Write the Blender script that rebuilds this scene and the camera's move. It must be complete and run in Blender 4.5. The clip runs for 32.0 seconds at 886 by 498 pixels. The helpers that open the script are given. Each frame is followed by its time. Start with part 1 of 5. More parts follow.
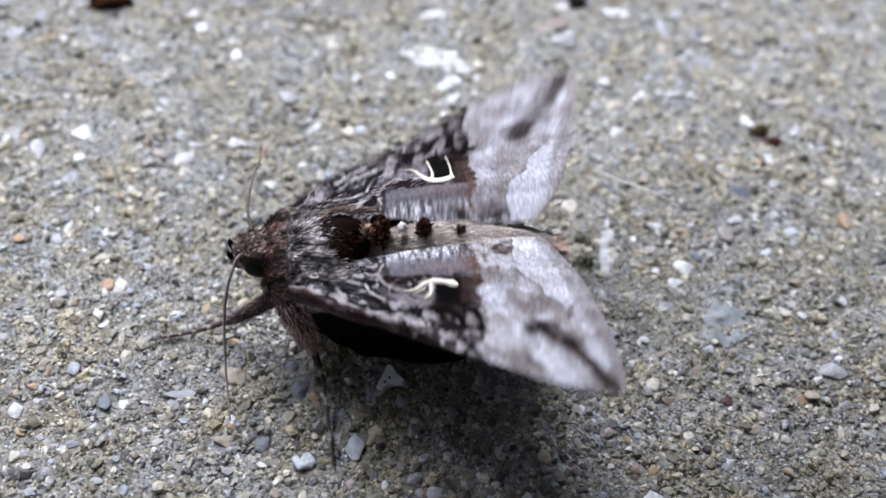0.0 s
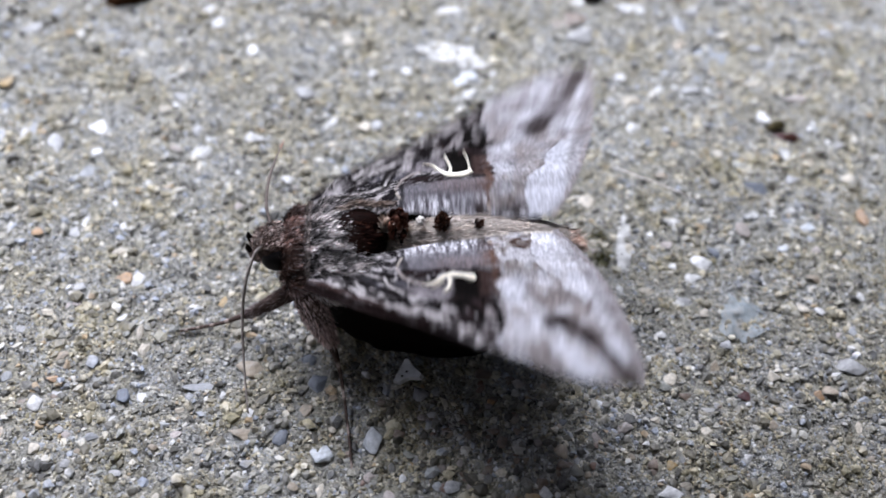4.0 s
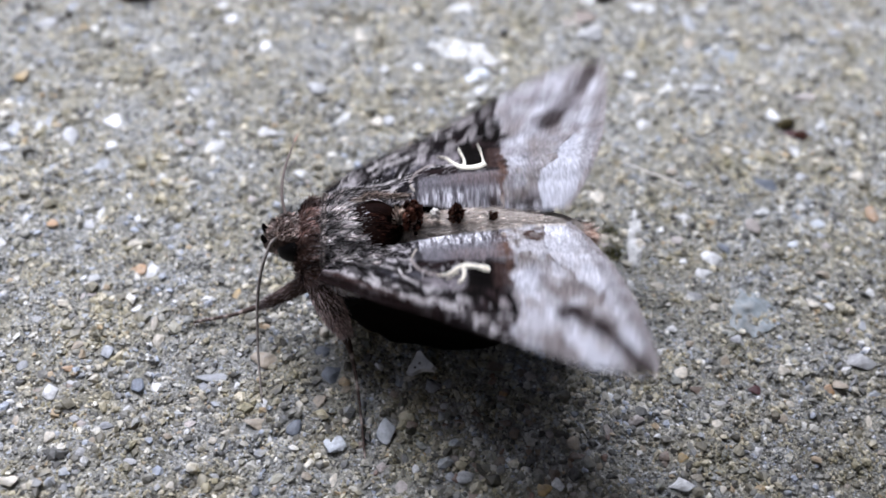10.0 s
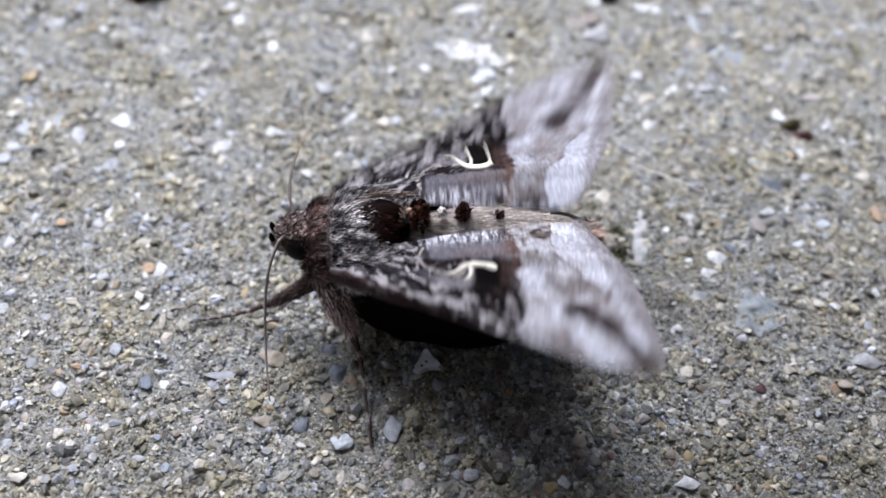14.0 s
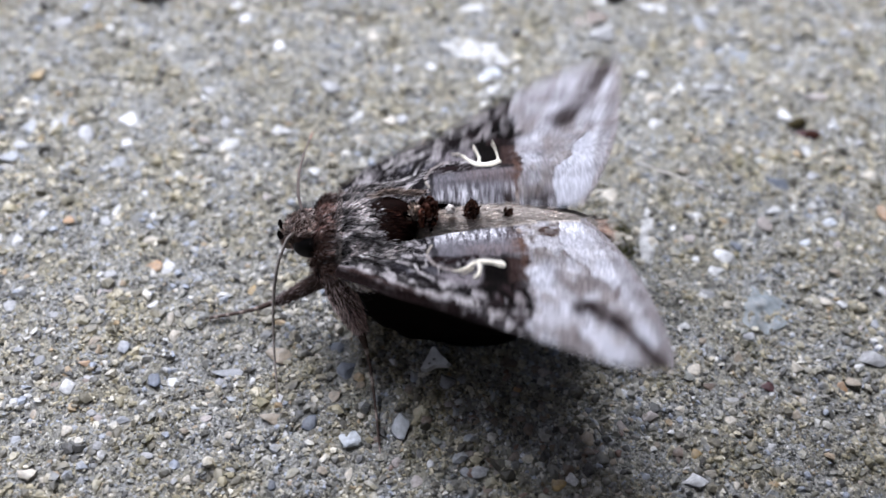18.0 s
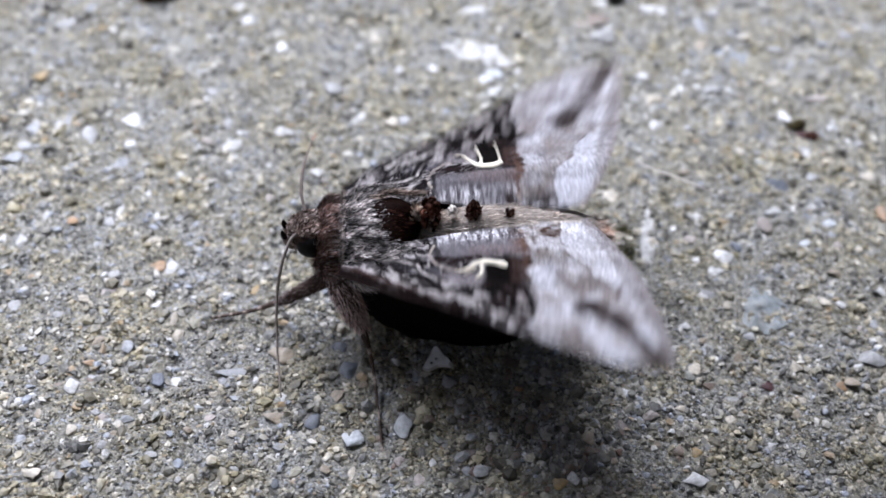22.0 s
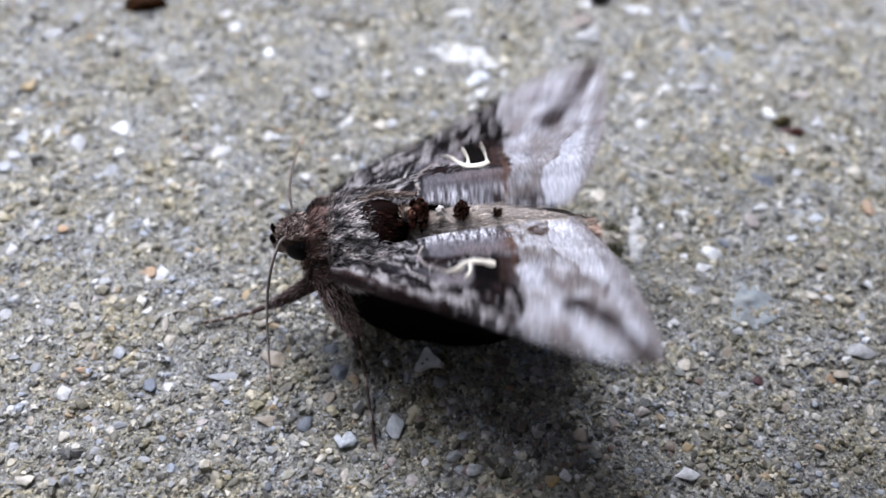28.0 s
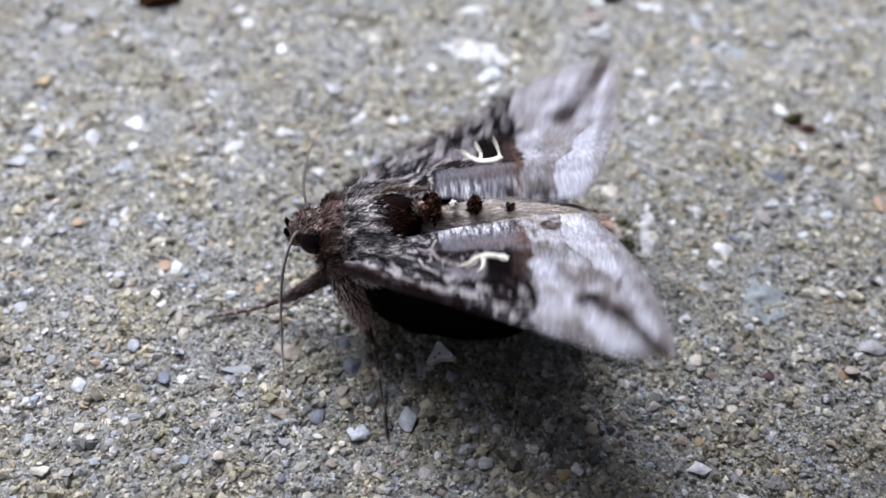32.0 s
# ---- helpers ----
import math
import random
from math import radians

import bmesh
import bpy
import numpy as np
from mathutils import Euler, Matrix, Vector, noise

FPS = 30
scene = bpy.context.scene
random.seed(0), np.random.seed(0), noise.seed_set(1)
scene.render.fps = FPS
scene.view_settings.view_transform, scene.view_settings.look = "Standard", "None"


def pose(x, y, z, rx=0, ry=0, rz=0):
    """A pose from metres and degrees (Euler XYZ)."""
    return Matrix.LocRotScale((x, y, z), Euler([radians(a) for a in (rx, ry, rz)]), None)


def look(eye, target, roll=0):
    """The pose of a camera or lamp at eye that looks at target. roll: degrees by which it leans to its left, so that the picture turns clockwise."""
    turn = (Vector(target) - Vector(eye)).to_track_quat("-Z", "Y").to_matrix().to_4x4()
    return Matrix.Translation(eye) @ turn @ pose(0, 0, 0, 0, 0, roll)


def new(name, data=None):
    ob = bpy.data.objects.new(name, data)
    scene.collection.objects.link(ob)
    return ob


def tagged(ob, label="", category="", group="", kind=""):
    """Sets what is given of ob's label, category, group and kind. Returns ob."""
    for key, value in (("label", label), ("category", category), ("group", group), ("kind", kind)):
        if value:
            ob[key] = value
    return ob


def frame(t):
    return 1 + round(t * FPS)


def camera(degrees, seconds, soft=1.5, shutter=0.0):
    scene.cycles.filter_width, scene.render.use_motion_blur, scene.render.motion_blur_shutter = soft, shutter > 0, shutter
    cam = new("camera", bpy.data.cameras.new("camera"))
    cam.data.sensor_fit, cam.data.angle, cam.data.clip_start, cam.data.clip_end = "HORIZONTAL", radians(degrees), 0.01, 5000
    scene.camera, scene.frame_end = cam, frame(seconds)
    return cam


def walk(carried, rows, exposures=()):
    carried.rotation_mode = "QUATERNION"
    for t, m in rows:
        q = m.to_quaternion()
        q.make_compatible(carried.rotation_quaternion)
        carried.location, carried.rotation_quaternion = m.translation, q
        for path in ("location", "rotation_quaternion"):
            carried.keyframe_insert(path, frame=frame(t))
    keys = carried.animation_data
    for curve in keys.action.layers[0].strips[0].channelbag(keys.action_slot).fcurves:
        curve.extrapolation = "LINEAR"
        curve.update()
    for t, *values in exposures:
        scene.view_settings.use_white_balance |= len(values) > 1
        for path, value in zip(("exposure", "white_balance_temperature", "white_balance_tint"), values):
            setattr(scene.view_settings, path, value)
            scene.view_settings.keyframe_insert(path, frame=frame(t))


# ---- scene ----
# A moth shivering its wings on weathered concrete. Everything is real size; MM turns millimetres into metres.
MM = 0.001
cam = camera(48, 32.0, soft=1.6, shutter=1.6)
cam.data.dof.use_dof = True
cam.data.dof.focus_distance = 0.0498
cam.data.dof.aperture_fstop = 30
PATH = [
    (0.0, (-0.00105, -0.02897, 0.04592), (0.00135, 0.00396, 0.00194), 4.20),
    (0.5, (-0.00113, -0.02906, 0.04587), (0.00128, 0.00390, 0.00191), 4.20),
    (1.0, (-0.00117, -0.02922, 0.04583), (0.00126, 0.00376, 0.00188), 4.23),
    (1.5, (-0.00109, -0.02923, 0.04592), (0.00132, 0.00367, 0.00192), 4.34),
    (2.0, (-0.00131, -0.02905, 0.04576), (0.00121, 0.00387, 0.00177), 4.54),
    (2.5, (-0.00133, -0.02909, 0.04565), (0.00084, 0.00386, 0.00166), 4.05),
    (3.0, (-0.00112, -0.02902, 0.04576), (0.00090, 0.00386, 0.00171), 3.85),
    (3.5, (-0.00131, -0.02907, 0.04577), (0.00067, 0.00382, 0.00172), 3.78),
    (5.5, (-0.00190, -0.02960, 0.04568), (0.00003, 0.00349, 0.00179), 3.78),
    (6.0, (-0.00173, -0.02953, 0.04574), (0.00011, 0.00354, 0.00183), 3.75),
    (6.5, (-0.00181, -0.02945, 0.04572), (0.00003, 0.00350, 0.00172), 3.88),
    (7.0, (-0.00193, -0.02968, 0.04558), (-0.00010, 0.00344, 0.00171), 3.87),
    (7.5, (-0.00207, -0.02960, 0.04559), (-0.00023, 0.00344, 0.00166), 3.88),
    (8.0, (-0.00199, -0.02950, 0.04550), (-0.00019, 0.00360, 0.00161), 3.84),
    (8.5, (-0.00208, -0.02970, 0.04552), (-0.00032, 0.00342, 0.00165), 3.76),
    (9.0, (-0.00211, -0.02981, 0.04555), (-0.00034, 0.00336, 0.00172), 3.82),
    (9.5, (-0.00208, -0.02984, 0.04555), (-0.00029, 0.00333, 0.00172), 3.83),
    (10.0, (-0.00216, -0.02995, 0.04563), (-0.00028, 0.00321, 0.00179), 3.93),
    (10.5, (-0.00210, -0.03004, 0.04565), (-0.00024, 0.00322, 0.00188), 3.89),
    (11.0, (-0.00209, -0.02995, 0.04573), (-0.00020, 0.00323, 0.00191), 3.92),
    (11.5, (-0.00213, -0.02990, 0.04566), (-0.00024, 0.00332, 0.00187), 3.94),
    (12.0, (-0.00220, -0.02986, 0.04565), (-0.00030, 0.00333, 0.00184), 4.00),
    (12.5, (-0.00233, -0.02996, 0.04556), (-0.00043, 0.00328, 0.00179), 4.06),
    (13.0, (-0.00224, -0.03009, 0.04566), (-0.00042, 0.00315, 0.00188), 3.93),
    (13.5, (-0.00225, -0.03023, 0.04568), (-0.00049, 0.00308, 0.00194), 3.82),
    (14.0, (-0.00229, -0.03030, 0.04567), (-0.00065, 0.00302, 0.00194), 3.68),
    (14.5, (-0.00222, -0.03025, 0.04572), (-0.00060, 0.00304, 0.00197), 3.57),
    (16.5, (-0.00267, -0.03041, 0.04561), (-0.00097, 0.00293, 0.00190), 3.78),
    (17.0, (-0.00272, -0.03043, 0.04563), (-0.00101, 0.00290, 0.00191), 3.78),
    (17.5, (-0.00279, -0.03050, 0.04559), (-0.00106, 0.00285, 0.00190), 3.85),
    (18.0, (-0.00269, -0.03049, 0.04558), (-0.00106, 0.00290, 0.00190), 3.70),
    (18.5, (-0.00281, -0.03049, 0.04564), (-0.00110, 0.00285, 0.00192), 3.87),
    (19.0, (-0.00272, -0.03062, 0.04569), (-0.00113, 0.00278, 0.00202), 3.60),
    (19.5, (-0.00279, -0.03055, 0.04557), (-0.00113, 0.00292, 0.00196), 3.77),
    (20.0, (-0.00285, -0.03042, 0.04573), (-0.00116, 0.00290, 0.00200), 3.84),
    (20.5, (-0.00274, -0.03050, 0.04569), (-0.00117, 0.00287, 0.00200), 3.65),
    (21.0, (-0.00287, -0.03065, 0.04571), (-0.00129, 0.00279, 0.00207), 3.76),
    (21.5, (-0.00286, -0.03068, 0.04580), (-0.00119, 0.00277, 0.00217), 3.83),
    (22.0, (-0.00287, -0.03074, 0.04582), (-0.00118, 0.00270, 0.00219), 3.81),
    (22.5, (-0.00270, -0.03073, 0.04576), (-0.00103, 0.00280, 0.00219), 3.82),
    (23.0, (-0.00275, -0.03073, 0.04583), (-0.00109, 0.00274, 0.00221), 3.77),
    (23.5, (-0.00279, -0.03078, 0.04575), (-0.00115, 0.00275, 0.00219), 3.76),
    (24.0, (-0.00279, -0.03077, 0.04578), (-0.00119, 0.00272, 0.00218), 3.70),
    (24.5, (-0.00303, -0.03074, 0.04562), (-0.00137, 0.00287, 0.00211), 3.75),
    (25.0, (-0.00299, -0.03079, 0.04565), (-0.00139, 0.00279, 0.00212), 3.69),
    (25.5, (-0.00281, -0.03088, 0.04578), (-0.00124, 0.00273, 0.00227), 3.53),
    (27.5, (-0.00294, -0.03093, 0.04581), (-0.00079, 0.00275, 0.00239), 3.33),
    (28.0, (-0.00259, -0.03114, 0.04585), (-0.00059, 0.00258, 0.00245), 3.16),
    (28.5, (-0.00269, -0.03141, 0.04586), (-0.00082, 0.00233, 0.00247), 3.05),
    (29.0, (-0.00271, -0.03135, 0.04590), (-0.00086, 0.00236, 0.00248), 3.10),
    (29.5, (-0.00283, -0.03137, 0.04590), (-0.00102, 0.00231, 0.00246), 3.13),
    (30.0, (-0.00292, -0.03145, 0.04597), (-0.00110, 0.00231, 0.00259), 3.08),
    (30.5, (-0.00280, -0.03127, 0.04584), (-0.00103, 0.00248, 0.00245), 3.02),
    (31.0, (-0.00291, -0.03136, 0.04584), (-0.00121, 0.00236, 0.00243), 3.02),
    (31.5, (-0.00280, -0.03138, 0.04586), (-0.00121, 0.00235, 0.00245), 2.85),
    (32.0, (-0.00290, -0.03153, 0.04585), (-0.00128, 0.00221, 0.00244), 2.88),
]
walk(cam, [(t, look(eye, target, roll)) for t, eye, target, roll in PATH], exposures=[(0.0, 0.49, 5630, 14.5), (32.0, 0.49, 5630, 14.5)])

# ---- light: hazy sun through thin cloud, high and a little behind the moth ----
world = bpy.data.worlds.new("sky")
scene.world = world
world.use_nodes = True
wn = world.node_tree.nodes
sky = wn.new("ShaderNodeTexSky")
sky.sky_type = "NISHITA"
sky.sun_disc = False
sky.sun_elevation = radians(59)
sky.sun_rotation = radians(-21.5)
sky.air_density = 0.6
sky.dust_density = 8.0
wn["Background"].inputs["Strength"].default_value = 0.05
world.node_tree.links.new(sky.outputs[0], wn["Background"].inputs["Color"])
sun = new("sun", bpy.data.lights.new("sun", "SUN"))
sun.data.energy = 5.0
sun.data.angle = radians(40)
sun.data.color = (1.0, 0.985, 0.97)
sun.matrix_world = look((-0.22, 0.56, 1.0), (0, 0, 0))


# ---- small tools ----
def lattice(ix, iy, seed):
    h = (ix.astype(np.int64) * 374761393 + iy.astype(np.int64) * 668265263 + seed * 2147483647) & 0xFFFFFFFF
    h = ((h ^ (h >> 13)) * 1274126177) & 0xFFFFFFFF
    return ((h ^ (h >> 16)) & 0xFFFFFF) / float(0xFFFFFF)


def vnoise(x, y, seed=0):
    """Smooth value noise in 0..1, one cell per unit."""
    x, y = np.asarray(x, float), np.asarray(y, float)
    ix, iy = np.floor(x), np.floor(y)
    fx, fy = x - ix, y - iy
    fx, fy = fx * fx * (3 - 2 * fx), fy * fy * (3 - 2 * fy)
    a, b = lattice(ix, iy, seed), lattice(ix + 1, iy, seed)
    c, d = lattice(ix, iy + 1, seed), lattice(ix + 1, iy + 1, seed)
    return (a + (b - a) * fx) * (1 - fy) + (c + (d - c) * fx) * fy


def fractal(x, y, seed=0, octaves=3):
    total, size = 0.0, 1.0
    for k in range(octaves):
        total = total + vnoise(x * 2 ** k, y * 2 ** k, seed + 17 * k) * size
        size *= 0.5
    return total / (2 - 2 * size)


def smooth(a, b, x):
    t = np.clip((x - a) / (b - a), 0, 1)
    return t * t * (3 - 2 * t)


def mesh_of(name, verts, faces, colours=None, smoothed=True):
    """A mesh from arrays in millimetres, with one colour per corner point."""
    me = bpy.data.meshes.new(name)
    me.from_pydata((np.asarray(verts, float) * MM).tolist(), [], faces if isinstance(faces, list) else faces.tolist())
    if smoothed:
        me.polygons.foreach_set("use_smooth", [True] * len(me.polygons))
    if colours is not None:
        col = me.color_attributes.new("tint", "FLOAT_COLOR", "POINT")
        rgba = np.ones((len(verts), 4), np.float32)
        rgba[:, :3] = colours
        col.data.foreach_set("color", rgba.ravel())
    me.update()
    return me


def part(name, me, material, parent, label=""):
    ob = new(name, me)
    if not me.materials:
        me.materials.append(material)
    ob.parent = parent
    if label:
        tagged(ob, label)
    return ob


# ---- materials ----
def shader(name, rough=0.6, spec=0.4):
    m = bpy.data.materials.new(name)
    m.use_nodes = True
    b = m.node_tree.nodes["Principled BSDF"]
    b.inputs["Roughness"].default_value = rough
    b.inputs["Specular IOR Level"].default_value = spec
    return m, m.node_tree.nodes, m.node_tree.links, b


def ramp(nodes, stops, constant=False):
    r = nodes.new("ShaderNodeValToRGB")
    if constant:
        r.color_ramp.interpolation = "CONSTANT"
    while len(r.color_ramp.elements) < len(stops):
        r.color_ramp.elements.new(0.5)
    for e, (p, c) in zip(r.color_ramp.elements, stops):
        e.position, e.color = p, (*c, 1)
    return r


def noise_node(nodes, links, scale, detail=4, rough=0.6):
    tc = nodes.new("ShaderNodeTexCoord")
    n = nodes.new("ShaderNodeTexNoise")
    n.inputs["Scale"].default_value, n.inputs["Detail"].default_value, n.inputs["Roughness"].default_value = scale, detail, rough
    links.new(tc.outputs["Object"], n.inputs["Vector"])
    return n


def bump(nodes, links, b, source, strength, distance):
    n = nodes.new("ShaderNodeBump")
    n.inputs["Strength"].default_value, n.inputs["Distance"].default_value = strength, distance
    links.new(source, n.inputs["Height"])
    links.new(n.outputs[0], b.inputs["Normal"])


def mixed(nodes, links, kind, fac, a, b):
    m = nodes.new("ShaderNodeMix")
    m.data_type, m.blend_type = "RGBA", kind
    for sock, v in ((m.inputs["Factor"], fac), (m.inputs[6], a), (m.inputs[7], b)):
        if isinstance(v, (int, float)):
            sock.default_value = v
        elif isinstance(v, tuple):
            sock.default_value = (*v, 1)
        else:
            links.new(v, sock)
    return m.outputs[2]


def cement_material():
    m, n, l, b = shader("cement_paste", 0.85, 0.25)
    broad = noise_node(n, l, 330, 4, 0.6)
    fine = noise_node(n, l, 4200, 5, 0.75)
    r1 = ramp(n, [(0.32, (0.22, 0.205, 0.165)), (0.43, (0.34, 0.322, 0.262)), (0.52, (0.3, 0.294, 0.274)), (0.6, (0.36, 0.362, 0.355)), (0.7, (0.44, 0.42, 0.37))])
    r2 = ramp(n, [(0.36, (0.38, 0.37, 0.34)), (0.52, (0.95, 0.95, 0.93)), (0.66, (1.55, 1.53, 1.48))])
    l.new(broad.outputs[0], r1.inputs[0])
    l.new(fine.outputs[0], r2.inputs[0])
    l.new(mixed(n, l, "MULTIPLY", 1.0, r1.outputs[0], r2.outputs[0]), b.inputs["Base Color"])
    bump(n, l, b, fine.outputs[0], 0.9, 0.00025)
    return m


def grain_material():
    m, n, l, b = shader("sand_grains", 0.5, 0.45)
    geo = n.new("ShaderNodeNewGeometry")
    tones = [(0.0, (0.08, 0.077, 0.07)), (0.12, (0.17, 0.162, 0.14)), (0.27, (0.25, 0.238, 0.202)), (0.42, (0.36, 0.337, 0.262)), (0.56, (0.25, 0.25, 0.248)),
             (0.66, (0.46, 0.434, 0.368)), (0.78, (0.355, 0.376, 0.42)), (0.86, (0.56, 0.532, 0.47)), (0.94, (0.38, 0.3, 0.205)), (0.96, (0.7, 0.69, 0.67))]
    r = ramp(n, tones, True)
    l.new(geo.outputs["Random Per Island"], r.inputs[0])
    fine = noise_node(n, l, 2600, 5, 0.65)
    r2 = ramp(n, [(0.3, (0.55, 0.54, 0.5)), (0.6, (1.05, 1.05, 1.04))])
    l.new(fine.outputs[0], r2.inputs[0])
    broad = noise_node(n, l, 300, 4, 0.6)
    r3 = ramp(n, [(0.33, (0.66, 0.64, 0.5)), (0.43, (1.08, 1.02, 0.86)), (0.52, (0.94, 0.94, 0.94)), (0.6, (1.02, 1.05, 1.12)), (0.7, (1.35, 1.3, 1.18))])
    l.new(broad.outputs[0], r3.inputs[0])
    speckled = mixed(n, l, "MULTIPLY", 1.0, r.outputs[0], r2.outputs[0])
    l.new(mixed(n, l, "MULTIPLY", 1.0, speckled, r3.outputs[0]), b.inputs["Base Color"])
    bump(n, l, b, fine.outputs[0], 0.6, 0.0001)
    return m


STONE_TINTS = {"white": (0.6, 0.597, 0.59), "chalk": (0.86, 0.85, 0.83), "slate": (0.25, 0.27, 0.3), "grey": (0.38, 0.38, 0.385), "bluegrey": (0.33, 0.342, 0.365), "paleblue": (0.58, 0.61, 0.65),
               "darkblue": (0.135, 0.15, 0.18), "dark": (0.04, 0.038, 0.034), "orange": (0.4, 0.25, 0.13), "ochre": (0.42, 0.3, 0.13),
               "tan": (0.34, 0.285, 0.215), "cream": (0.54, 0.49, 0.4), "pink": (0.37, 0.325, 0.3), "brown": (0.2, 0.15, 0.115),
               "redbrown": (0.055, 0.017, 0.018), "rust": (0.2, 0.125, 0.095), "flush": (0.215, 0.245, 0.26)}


def stone_material(name, tint, dusty=0.8):
    m, n, l, b = shader("stone_" + name, 0.5, 0.4)
    fine = noise_node(n, l, 1500, 6, 0.65)
    info = n.new("ShaderNodeObjectInfo")
    low, high = tuple(c * 0.66 for c in tint), tuple(min(c * 1.22, 0.86) for c in tint)
    r = ramp(n, [(0.32, low), (0.62, high)])
    l.new(fine.outputs[0], r.inputs[0])
    r2 = ramp(n, [(0.0, (0.75, 0.74, 0.72)), (1.0, (1.08, 1.08, 1.08))])
    l.new(info.outputs["Random"], r2.inputs[0])
    plain = mixed(n, l, "MULTIPLY", 1.0, r.outputs[0], r2.outputs[0])
    place = n.new("ShaderNodeNewGeometry")
    dust = n.new("ShaderNodeTexNoise")
    dust.inputs["Scale"].default_value, dust.inputs["Detail"].default_value, dust.inputs["Roughness"].default_value = 1900, 5, 0.7
    l.new(place.outputs["Position"], dust.inputs["Vector"])
    r3 = ramp(n, [(0.43, (0.0, 0.0, 0.0)), (0.64, (dusty, dusty, dusty))])
    l.new(dust.outputs[0], r3.inputs[0])
    l.new(mixed(n, l, "MIX", r3.outputs[0], plain, (0.3, 0.292, 0.268)), b.inputs["Base Color"])
    bump(n, l, b, dust.outputs[0], 0.6, 0.00012)
    return m


def tint_material(name, rough, spec, grain=(9000, 9000, 9000), depth=0.00005, low=0.6):
    """Colour from the mesh's own pattern, broken up by a fine scaly grain."""
    m, n, l, b = shader(name, rough, spec)
    a = n.new("ShaderNodeAttribute")
    a.attribute_name = "tint"
    fine = noise_node(n, l, 1.0, 3, 0.6)
    stretch = n.new("ShaderNodeMapping")
    stretch.inputs["Scale"].default_value = grain
    l.new(fine.inputs["Vector"].links[0].from_socket, stretch.inputs["Vector"])
    l.new(stretch.outputs[0], fine.inputs["Vector"])
    r = ramp(n, [(0.3, (low, low, low)), (0.7, (1.3, 1.3, 1.3))])
    l.new(fine.outputs[0], r.inputs[0])
    l.new(mixed(n, l, "MULTIPLY", 1.0, a.outputs["Color"], r.outputs[0]), b.inputs["Base Color"])
    bump(n, l, b, fine.outputs[0], 0.4, depth)
    return m


CEMENT, GRAIN = cement_material(), grain_material()
STONES = {k: stone_material(k, v, 0.1 if k in ("chalk", "darkblue", "redbrown") else 0.75 if k == "flush" else 0.4) for k, v in STONE_TINTS.items()}
WING = tint_material("wing_scales", 0.65, 0.025, (9000, 2800, 5000), 0.00003, 0.68)
FUR = tint_material("moth_hair", 0.65, 0.03, (5000, 5000, 5000), 0.00002, 0.75)
SILVER = tint_material("silver_scales", 0.38, 0.4, (9000, 9000, 9000), 0.00003, 0.85)
EYE = shader("compound_eye", 0.5, 0.12)[0]
EYE.node_tree.nodes["Principled BSDF"].inputs["Base Color"].default_value = (0.005, 0.004, 0.004, 1)

# ---- the concrete ----
INNER_X, INNER_Y, STEP = (-40.0, 42.0), (-18.0, 36.0), 0.3


def axis_steps(a, b):
    mid = np.arange(a, b + 1e-6, STEP)
    out = STEP * 1.7 ** np.arange(1, 22)
    return np.r_[a - np.cumsum(out)[::-1], mid, b + np.cumsum(out)]


def relief(x, y):
    """Height of the concrete's surface, in millimetres."""
    return (0.5 * (fractal(x / 9.0, y / 9.0, 5, 2) - 0.5) + 0.5 * (fractal(x / 1.5, y / 1.5, 11, 3) - 0.5)
            + 0.3 * (vnoise(x / 0.45, y / 0.45, 23) - 0.5))


gx, gy = axis_steps(*INNER_X), axis_steps(*INNER_Y)
GX, GY = np.meshgrid(gx, gy)
GZ = np.where((np.abs(GX) < 300) & (np.abs(GY) < 300), relief(GX, GY), 0)
nx, ny = len(gx), len(gy)
idx = np.arange(nx * ny).reshape(ny, nx)
quads = np.stack([idx[:-1, :-1], idx[:-1, 1:], idx[1:, 1:], idx[1:, :-1]], -1).reshape(-1, 4)
pavement = new("pavement", mesh_of("pavement", np.c_[GX.ravel(), GY.ravel(), GZ.ravel()], quads))
pavement.data.materials.append(CEMENT)
tagged(pavement, "weathered grey concrete with exposed sand and small pebbles", "pavement", kind="structure")

bm = bmesh.new()
bmesh.ops.create_icosphere(bm, subdivisions=1, radius=1.0)
ICO_V = np.array([v.co[:] for v in bm.verts])
ICO_F = np.array([[v.index for v in f.verts] for f in bm.faces])
bm.free()
bm = bmesh.new()
bmesh.ops.create_icosphere(bm, subdivisions=2, radius=1.0)
ICO2_V = np.array([v.co[:] for v in bm.verts])
ICO2_F = np.array([[v.index for v in f.verts] for f in bm.faces])
bm.free()


def turns(rng, count):
    q = rng.normal(size=(count, 4))
    w, x, y, z = (q / np.linalg.norm(q, axis=1)[:, None]).T
    return np.stack([1 - 2 * (y * y + z * z), 2 * (x * y - z * w), 2 * (x * z + y * w), 2 * (x * y + z * w), 1 - 2 * (x * x + z * z),
                     2 * (y * z - x * w), 2 * (x * z - y * w), 2 * (y * z + x * w), 1 - 2 * (x * x + y * y)], -1).reshape(-1, 3, 3)


OCT_V = np.array([(1, 0, 0), (-1, 0, 0), (0, 1, 0), (0, -1, 0), (0, 0, 1), (0, 0, -1)], float)
OCT_F = np.array([(0, 2, 4), (2, 1, 4), (1, 3, 4), (3, 0, 4), (2, 0, 5), (1, 2, 5), (3, 1, 5), (0, 3, 5)])


